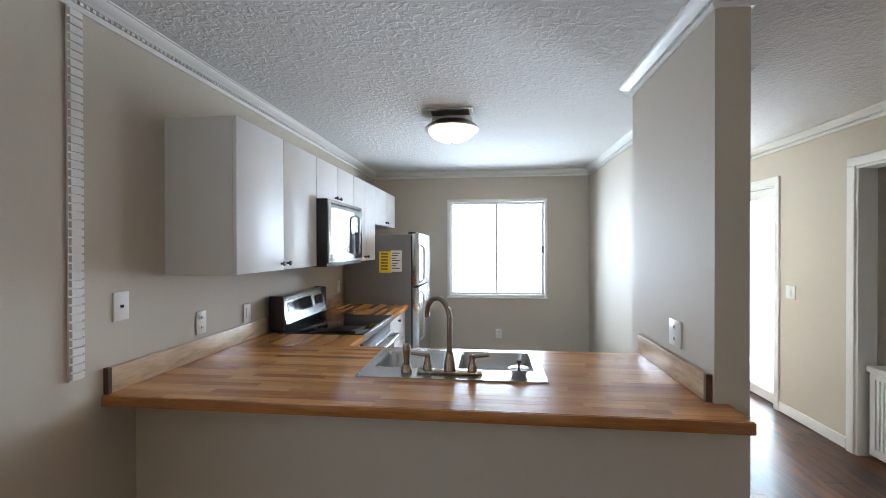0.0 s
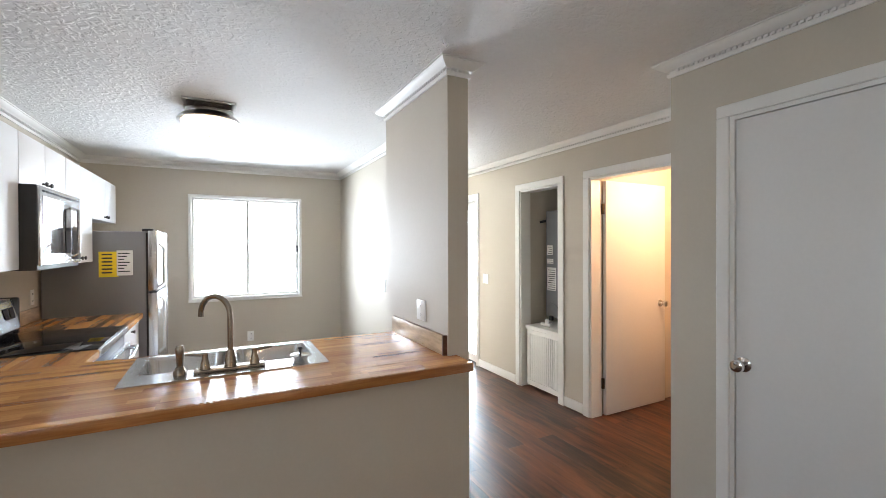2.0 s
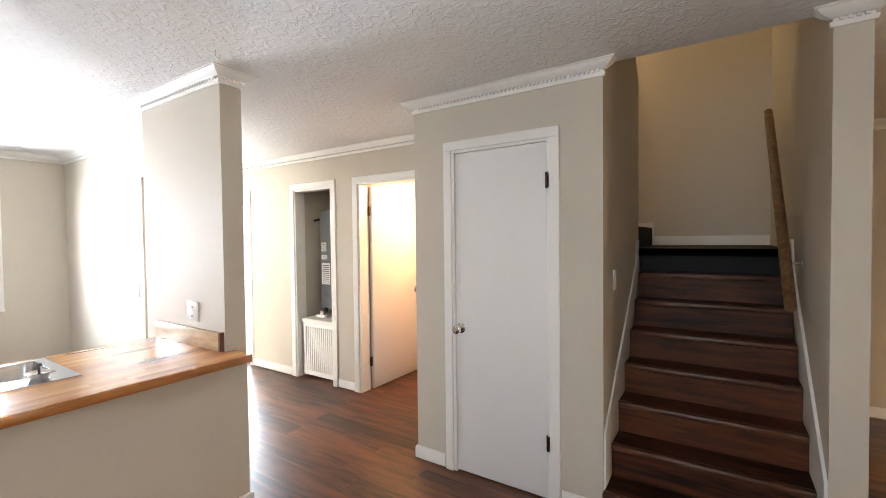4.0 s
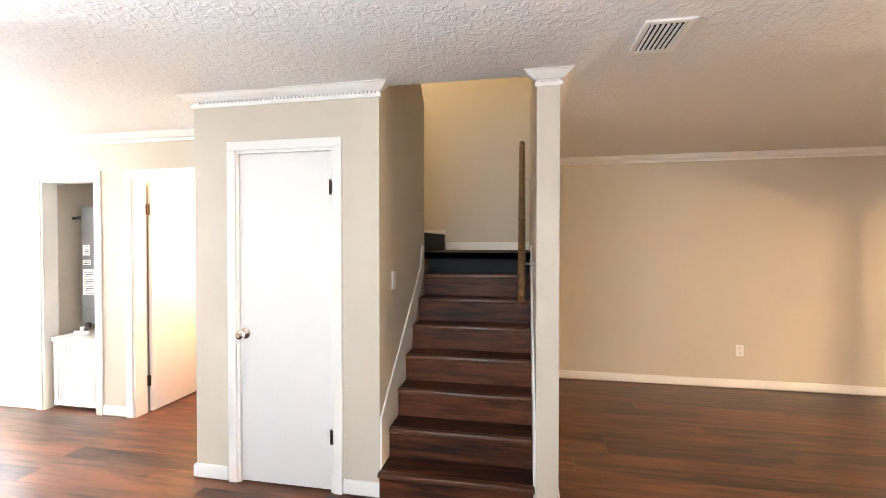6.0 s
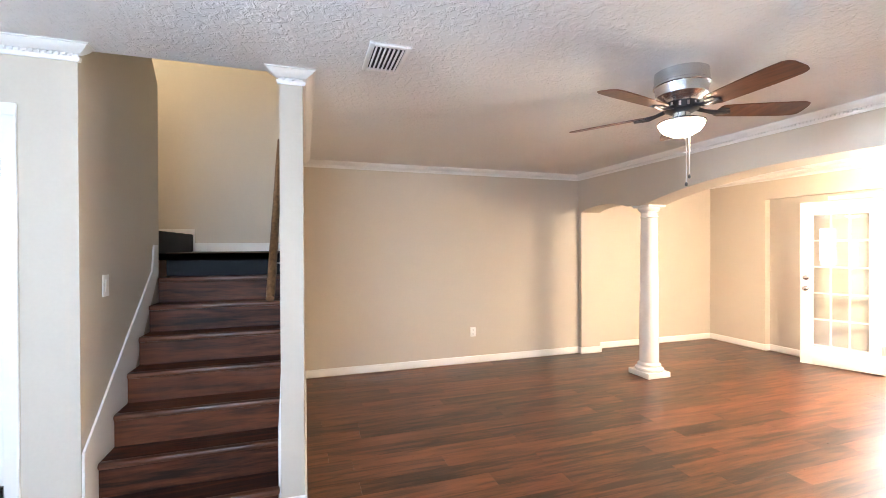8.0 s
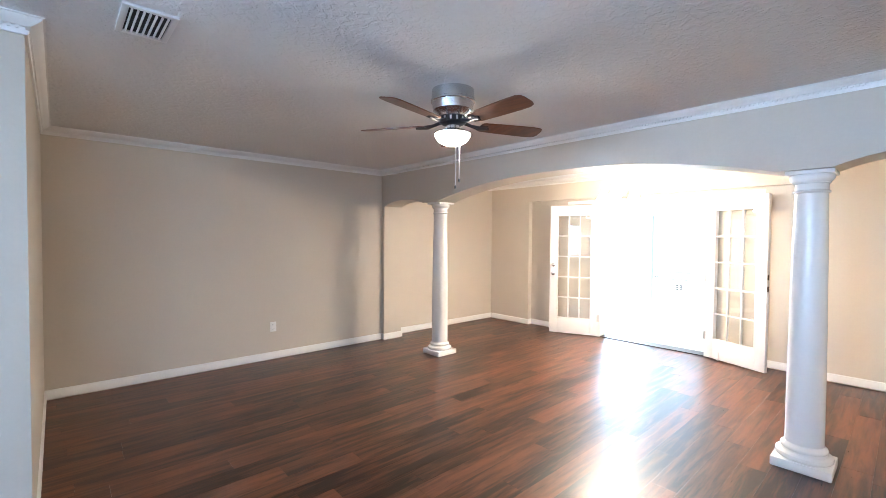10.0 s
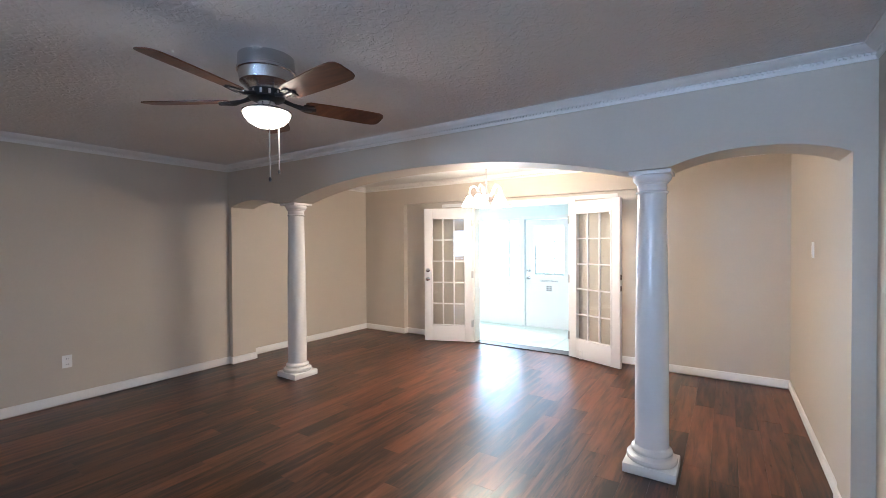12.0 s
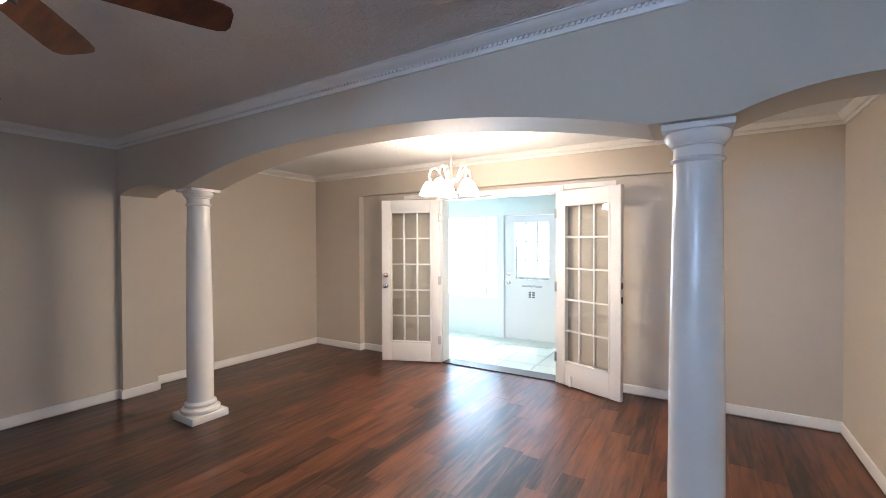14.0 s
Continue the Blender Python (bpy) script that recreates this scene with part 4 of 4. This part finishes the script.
part("post", L([(0.005, FZ + 0.028), (0.005, FZ + 0.05), (0.012, FZ + 0.052), (0.01, FZ + 0.062)], 12, (0.21, 1.96, 0)), BLACKP, stp)

# vertical dentil strip on the kitchen wall
st = tagged(new("wall_moulding"), "white vertical dentil strip left on the kitchen wall", "moulding")
part("backing", B((WX + 0.001, 1.405, 1.0, WX + 0.008, 1.455, 2.332)), TRIM, st)
for k in range(44):
    z = 1.006 + 0.0301 * k
    part("block", B((WX + 0.008, 1.407, z, WX + 0.02, 1.453, z + 0.022)), TRIM, st, smooth=None)

# ---- plates on the walls ----


def plate(axis, at, sign, u, z, kind, label, w=0.072, h=0.115):
    """A switch or outlet plate on the wall face axis = at, room on the side of sign."""
    ob = thing(kind, label, "outlet" if "outlet" in kind else "switch" if "switch" in kind else "wall plate")
    def q(u0, z0, u1, z1, d0, d1):
        p0, p1 = sorted((at + sign * d0, at + sign * d1))
        return (p0, u0, z0, p1, u1, z1) if axis == "x" else (u0, p0, z0, u1, p1, z1)
    part("cover", B(q(u - w / 2, z - h / 2, u + w / 2, z + h / 2, 0.0005, 0.007), bevel=0.002), PLATE, ob)
    if "outlet" in kind:
        for dz in (-0.026, 0.026):
            part("socket", B(q(u - 0.017, z + dz - 0.014, u + 0.017, z + dz + 0.014, 0.0072, 0.0085), bevel=0.0005), PLATE, ob)
            part("slot", B(q(u - 0.008, z + dz - 0.006, u - 0.005, z + dz + 0.006, 0.0086, 0.0092), q(u + 0.005, z + dz - 0.006, u + 0.008, z + dz + 0.006, 0.0086, 0.0092)), DARK, ob)
    elif "switch" in kind:
        part("toggle", B(q(u - 0.016, z - 0.032, u + 0.016, z + 0.032, 0.0072, 0.011), bevel=0.002), PLATE, ob)
    else:
        part("jack", B(q(u - 0.006, z - 0.006, u + 0.006, z + 0.006, 0.0072, 0.011)), DARK, ob)
    return ob


plate("x", WX, 1, 1.623, 1.24, "jack_plate", "white cable jack plate on the kitchen wall")
plate("x", WX, 1, 2.10, 1.09, "outlet", "white wall outlet above the bar backsplash")
plate("x", WX, 1, 2.515, 1.075, "light_switch", "white switch plate above the bar backsplash")
plate("x", WX, 1, 4.08, 1.09, "outlet", "white wall outlet above the side counter")
plate("x", 0.89, -1, 2.02, 1.10, "outlet", "white wall outlet on the wall stub", 0.115)
plate("x", 1.26, -1, 3.68, 1.085, "light_switch", "white switch plate by the kitchen doorway")
plate("y", 5.35, -1, 0.178, 0.405, "outlet", "white wall outlet under the kitchen window")
plate("x", 2.65, -1, 4.035, 1.08, "light_switch", "white double switch plate by the entry door", 0.115)
plate("y", 0.0, -1, 2.215, 1.25, "light_switch", "white switch plate on the stair wall")
plate("x", EX, -1, -3.0, 0.39, "outlet", "white wall outlet above the living room baseboard")
plate("x", -1.16, 1, -5.73, 1.395, "light_switch", "white switch plate on the dining room wall")
plate("y", 1.697, -1, -0.26, 0.42, "outlet", "white wall outlet low on the bar wall")

# ---- lamps and vents ----
kl = thing("ceiling_light", "lit frosted glass ceiling light with a nickel rim", "ceiling light", (-0.195, 3.16, 0))
part("canopy", L([(0.15, CEIL), (0.15, CEIL - 0.03), (0.18, CEIL - 0.05), (0.196, CEIL - 0.07), (0.196, CEIL - 0.08), (0.17, CEIL - 0.084)], 40), NICKEL, kl)
sh = part("shade", L([(0.172, CEIL - 0.082), (0.165, CEIL - 0.1), (0.14, CEIL - 0.128), (0.09, CEIL - 0.152), (0.012, CEIL - 0.162)], 40), LAMPG, kl, "lit frosted glass bowl")
part("finial", L([(0.012, CEIL - 0.16), (0.012, CEIL - 0.172), (0.004, CEIL - 0.18)], 12), NICKEL, kl)


def vent(at, w, h, n, rz, label, mat=TRIM):
    v = thing("ceiling_vent", label, "vent", at, rz)
    part("backing", B((-w / 2 + 0.02, -h / 2 + 0.02, -0.004, w / 2 - 0.02, h / 2 - 0.02, -0.002)), DARK, v)
    part("frame", B((-w / 2, -h / 2, -0.012, w / 2, -h / 2 + 0.025, -0.001), (-w / 2, h / 2 - 0.025, -0.012, w / 2, h / 2, -0.001),
                    (-w / 2, -h / 2 + 0.025, -0.012, -w / 2 + 0.025, h / 2 - 0.025, -0.001), (w / 2 - 0.025, -h / 2 + 0.025, -0.012, w / 2, h / 2 - 0.025, -0.001), bevel=0.002), mat, v)
    for k in range(n):
        y = -h / 2 + 0.025 + (h - 0.05) * (k + 0.5) / n
        bm = B((-w / 2 + 0.026, -0.0065, -0.001, w / 2 - 0.026, 0.0065, 0.001))
        bmesh.ops.rotate(bm, verts=bm.verts, cent=(0, 0, 0), matrix=Matrix.Rotation(radians(72), 3, "X"))
        bmesh.ops.translate(bm, verts=bm.verts, vec=(0, y, -0.010))
        part("slat", bm, mat, v, smooth=None)
    return v


vent((1.63, -1.41, CEIL), 0.31, 0.2, 7, 0, "white slatted ceiling vent in the living room")
vent((-0.19, 2.97, CEIL), 0.31, 0.17, 5, 0, "small dark slatted ceiling vent beside the lamp", NICKEL)
hk = thing("ceiling_hook", "small white hook in the ceiling by the bar", "hook")
bm = bmesh.new()
tube(bm, [(0.76, 1.5, CEIL), (0.76, 1.5, CEIL - 0.03), (0.775, 1.5, CEIL - 0.04), (0.785, 1.5, CEIL - 0.025)], 0.004, 8)
part("hook_wire", bm, TRIM, hk)

# ceiling fan
FAN0 = 31.0
fan = thing("ceiling_fan", "flush ceiling fan with five walnut blades and a lit bowl", "ceiling fan", (1.325, -2.995, -0.03))
part("housing", L([(0.135, CEIL + 0.03), (0.137, CEIL - 0.03), (0.142, CEIL - 0.034), (0.142, CEIL - 0.046), (0.134, CEIL - 0.05), (0.127, CEIL - 0.10), (0.095, CEIL - 0.125), (0.088, CEIL - 0.14)], 40), STEEL, fan, "brushed steel motor housing")
part("hub", L([(0.084, CEIL - 0.14), (0.088, CEIL - 0.15), (0.086, CEIL - 0.178), (0.05, CEIL - 0.195)], 30), BLACKP, fan)
for k in range(14):
    a = 2 * math.pi * k / 14
    bm = B((0.086, -0.006, CEIL - 0.172, 0.0905, 0.006, CEIL - 0.148))
    bmesh.ops.rotate(bm, verts=bm.verts, cent=(0, 0, 0), matrix=Matrix.Rotation(a, 3, "Z"))
    part("vent_fin", bm, STEEL, fan, smooth=None)
part("light_neck", L([(0.045, CEIL - 0.19), (0.045, CEIL - 0.215), (0.06, CEIL - 0.222), (0.108, CEIL - 0.236), (0.12, CEIL - 0.242), (0.12, CEIL - 0.25), (0.108, CEIL - 0.252)], 36), STEEL, fan)
part("shade", L([(0.114, CEIL - 0.251), (0.108, CEIL - 0.27), (0.088, CEIL - 0.295), (0.053, CEIL - 0.314), (0.01, CEIL - 0.321)], 36), LAMPF, fan, "lit white glass bowl")
for k in range(5):
    ang = radians(FAN0 + 72 * k)
    turn = Matrix.Rotation(ang, 4, "Z") @ Matrix.Translation((0, 0, CEIL - 0.185)) @ Matrix.Rotation(radians(-12), 4, "X")
    bm = bmesh.new()
    n, top, bot = 14, [], []
    prof = [(0.19, 0.045), (0.21, 0.056), (0.30, 0.062), (0.45, 0.068), (0.54, 0.07), (0.60, 0.067), (0.625, 0.056), (0.635, 0.032)]
    edge = [(x, w) for x, w in prof] + [(x, -w) for x, w in reversed(prof)]
    up = [bm.verts.new((x, y, 0.003)) for x, y in edge]
    dn = [bm.verts.new((x, y, -0.003)) for x, y in edge]
    bm.faces.new(up), bm.faces.new(dn[::-1])
    for i in range(len(edge)):
        j = (i + 1) % len(edge)
        bm.faces.new((up[i], up[j], dn[j], dn[i]))
    bl = part("blade", bm, BLADE, fan)
    bl.matrix_local = turn
    bm = bmesh.new()
    tube(bm, [(0.08, 0, 0.015), (0.13, 0, 0.0), (0.17, 0, -0.008), (0.25, 0, -0.008)], [0.012, 0.01, 0.014, 0.01], 8)
    box(bm, 0.18, -0.035, -0.010, 0.235, 0.035, -0.0035, 0.002)
    ir = part("blade_iron", bm, BLACKP, fan)
    ir.matrix_local = turn
for dx, dy, ln in ((-0.05, 0.02, 0.31), (0.03, -0.09, 0.25)):
    bm = bmesh.new()
    tube(bm, [(dx, dy, CEIL - 0.27), (dx, dy, CEIL - 0.27 - ln)], 0.0025, 6)
    ch = part("pull_chain", bm, NICKEL, fan)
    part("pull", L([(0.004, 0.0), (0.008, -0.01), (0.006, -0.022)], 10, (dx, dy, CEIL - 0.27 - ln)), BLACKP, ch)

# chandelier
CH = (1.57, -5.85)
cd = thing("chandelier", "five-arm chandelier with lit white glass bells", "chandelier", (*CH, -0.08))
part("ceiling_cup", L([(0.06, CEIL + 0.08), (0.058, CEIL + 0.065), (0.02, CEIL + 0.05)], 24), NICKEL, cd)
bm = bmesh.new()
for k in range(13):
    z = CEIL + 0.055 - 0.019 * k
    pts = [((0.007 * math.cos(a) if k % 2 else 0), (0 if k % 2 else 0.007 * math.cos(a)), z - 0.012 + 0.014 * math.sin(a)) for a in [2 * math.pi * i / 8 for i in range(9)]]
    tube(bm, pts, 0.002, 5)
part("chain", bm, NICKEL, cd)
part("stem", L([(0.006, 2.24), (0.012, 2.21), (0.022, 2.19), (0.014, 2.16), (0.016, 2.10), (0.028, 2.07), (0.02, 2.03), (0.008, 2.0)], 20), NICKEL, cd)
for k in range(5):
    a = radians(20 + 72 * k)
    c, s = math.cos(a), math.sin(a)
    bm = bmesh.new()
    path = [(0.02, 2.07), (0.06, 2.06), (0.09, 2.10), (0.11, 2.15), (0.14, 2.17), (0.175, 2.155), (0.19, 2.11), (0.19, 2.075)]
    tube(bm, [(r * c, r * s, z) for r, z in path], 0.007, 8)
    part("arm", bm, TRIM, cd)
    part("socket_cup", L([(0.02, 2.085), (0.025, 2.06), (0.026, 2.055)], 16, (0.19 * c, 0.19 * s, 0)), NICKEL, cd)
    sh = part("shade", L([(0.027, 2.05), (0.042, 2.03), (0.06, 1.99), (0.078, 1.955), (0.082, 1.945), (0.07, 1.955), (0.03, 2.03)], 24, (0.19 * c, 0.19 * s, 0)), LAMPC, cd, "lit white glass bell")

# ---- air handler closet ----
structure("wall_air_closet", B((2.77, 2.68, 0, 3.55, 2.80, CEIL), (2.77, 3.38, 0, 3.55, 3.50, CEIL), (3.55, 2.68, 0, 3.67, 3.50, CEIL)), PAINT, "greige walls of the air handler closet")
ah = thing("air_handler", "grey metal air handler with paper labels in a closet", "air handler")
part("cabinet_box", B((2.92, 2.83, 0.72, 3.5, 3.29, 1.83), bevel=0.006), UNIT, ah)
part("lower_panel", B((2.914, 2.835, 0.735, 2.921, 3.285, 1.26), bevel=0.002), UNIT, ah)
for z0, z1, y0, y1 in ((1.37, 1.47, 3.18, 3.26), (1.28, 1.33, 3.17, 3.26), (1.0, 1.24, 3.13, 3.26), (1.35, 1.55, 2.95, 3.04)):
    pp = part("paper_label", B((2.912, y0, z0, 2.9137, y1, z1)), PAPER, ah)
    part("print", B(*[(2.911, y0 + 0.01, z0 + 0.012 + 0.022 * k, 2.9117, y1 - 0.012 - 0.01 * (k % 3), z0 + 0.018 + 0.022 * k) for k in range(int((z1 - z0) / 0.024))]), INK, pp)
bm = bmesh.new()
tube(bm, [(2.96, 3.28, 1.73), (2.94, 3.32, 1.73), (2.92, 3.38, 1.72)], 0.014, 8)
part("pipe", bm, BLACKP, ah)
bm = bmesh.new()
tube(bm, [(3.2, 3.0, 1.8), (3.2, 3.0, 2.05), (3.2, 2.9, 2.2)], 0.06, 12)
part("duct", bm, BLACKP, ah)
bm = bmesh.new()
tube(bm, [(2.88, 3.0, 0.64), (2.88, 3.02, 0.78), (2.88, 3.1, 0.86), (2.9, 3.2, 0.87)], 0.008, 8)
part("hose", bm, UNIT, ah)
shelf = thing("return_air_box", "white slatted return air grille box under the air handler", "air return")
part("top", B((2.70, 2.82, 0.60, 3.52, 3.36, 0.64), bevel=0.004), TRIM, shelf)
part("frame", B((2.70, 2.82, 0.03, 2.725, 2.86, 0.60), (2.70, 3.29, 0.03, 2.725, 3.33, 0.60), (2.70, 2.86, 0.56, 2.725, 3.29, 0.60), (2.70, 2.86, 0.03, 2.725, 3.29, 0.08)), TRIM, shelf)
part("backing", B((2.74, 2.84, 0.04, 2.75, 3.3, 0.58)), material("filter_grey", (0.35, 0.35, 0.35), 0.9), shelf)
for k in range(14):
    y = 2.865 + 0.0305 * k
    part("slat", B((2.705, y, 0.08, 2.735, y + 0.021, 0.56)), TRIM, shelf, smooth=None)
cf = thing("drain_float_switch", "white plastic drain fitting with a black cap", "pipe fitting")
part("tee", lathe(L([(0.018, 0), (0.018, 0.14)], 12, (2.82, 3.1, 0.66), "Y"), [(0.02, 0), (0.02, 0.06)], 12, (2.82, 3.16, 0.655)), PLATE, cf)
part("cap", L([(0.024, 0.715), (0.024, 0.755), (0.012, 0.76)], 12, (2.82, 3.1, 0)), BLACKP, cf)

# ---- bathroom behind the open door ----
structure("wall_bath", B((2.77, 2.43, 0, 4.6, 2.55, CEIL), (4.6, 1.3, 0, 4.72, 2.55, CEIL)), material("bath_wall_paint", (0.66, 0.58, 0.47), 0.6, var=0.02), "warm beige bathroom walls")
bv = thing("toilet", "white porcelain toilet in the bathroom", "toilet", (3.95, 2.1, 0))
part("tank", B((-0.2, 0.12, 0.36, 0.2, 0.3, 0.70), bevel=0.02), PORCELAIN, bv)
part("tank_lid", B((-0.21, 0.11, 0.70, 0.21, 0.31, 0.735), bevel=0.01), PORCELAIN, bv)
part("bowl", L([(0.1, 0.0), (0.09, 0.1), (0.12, 0.22), (0.17, 0.33), (0.18, 0.38), (0.15, 0.385), (0.1, 0.3)], 24, (0, -0.06, 0)), PORCELAIN, bv)
part("seat", L([(0.185, 0.385), (0.19, 0.395), (0.185, 0.41), (0.12, 0.412)], 24, (0, -0.06, 0)), PORCELAIN, bv)

# ---- floors ----
floor = structure("floor", B((WX - 0.1, -7.26, -0.12, 4.6, 5.4, -0.009)), DARK, "dark wood laminate plank floor")
rnd = random.Random(5)
PW, PL = 0.15, 1.22
mesh = bpy.data.meshes.new("plank")
bm = B((0, 0, -0.008, PW - 0.0007, PL - 0.001, 0))
bm.normal_update()
bm.to_mesh(mesh), bm.free()
mesh.materials.append(PLANK)
rest = bmesh.new()
count = 0
for i in range(41):
    x = WX - 0.05 + PW * i
    y = -7.26 - rnd.uniform(0, PL)
    while y < 5.4:
        if x < 4.6:
            if -7.26 < y < 1.2 and count < 300 and not (x > 2.0 and y > -1.0):
                pl = new("plank", mesh)
                pl.parent = floor
                pl.location = (x, y, 0)
                count += 1
            else:
                y0, y1 = max(y, -7.26), min(y + PL - 0.002, 5.4)
                if y1 - y0 > 0.02:
                    box(rest, x, y0, -0.008, x + PW - 0.0007, y1, 0)
        y += PL
tagged(part("planks", rest, PLANK, floor, smooth=None), kind="stuff")
fs = bpy.data.objects["floor_sunroom"]
tm = bpy.data.meshes.new("tile")
bm = B((0, 0, 0, 0.44, 0.44, 0.012), bevel=0.002)
bm.to_mesh(tm), bm.free()
tm.materials.append(TILE)
for i in range(11):
    for j in range(5):
        x, y = 0.22 + 0.447 * i, -9.34 + 0.447 * j
        if y + 0.44 < -7.25:
            tl = new("tile", tm)
            tl.parent = fs
            tl.location = (x, y, SZ - 0.012)
structure("ground", B((-200, -200, -0.6, 200, 200, -0.4)), material("outdoor_ground", (0.2, 0.22, 0.15), 0.9, var=0.2, scale=0.2), "pale ground outside the house")
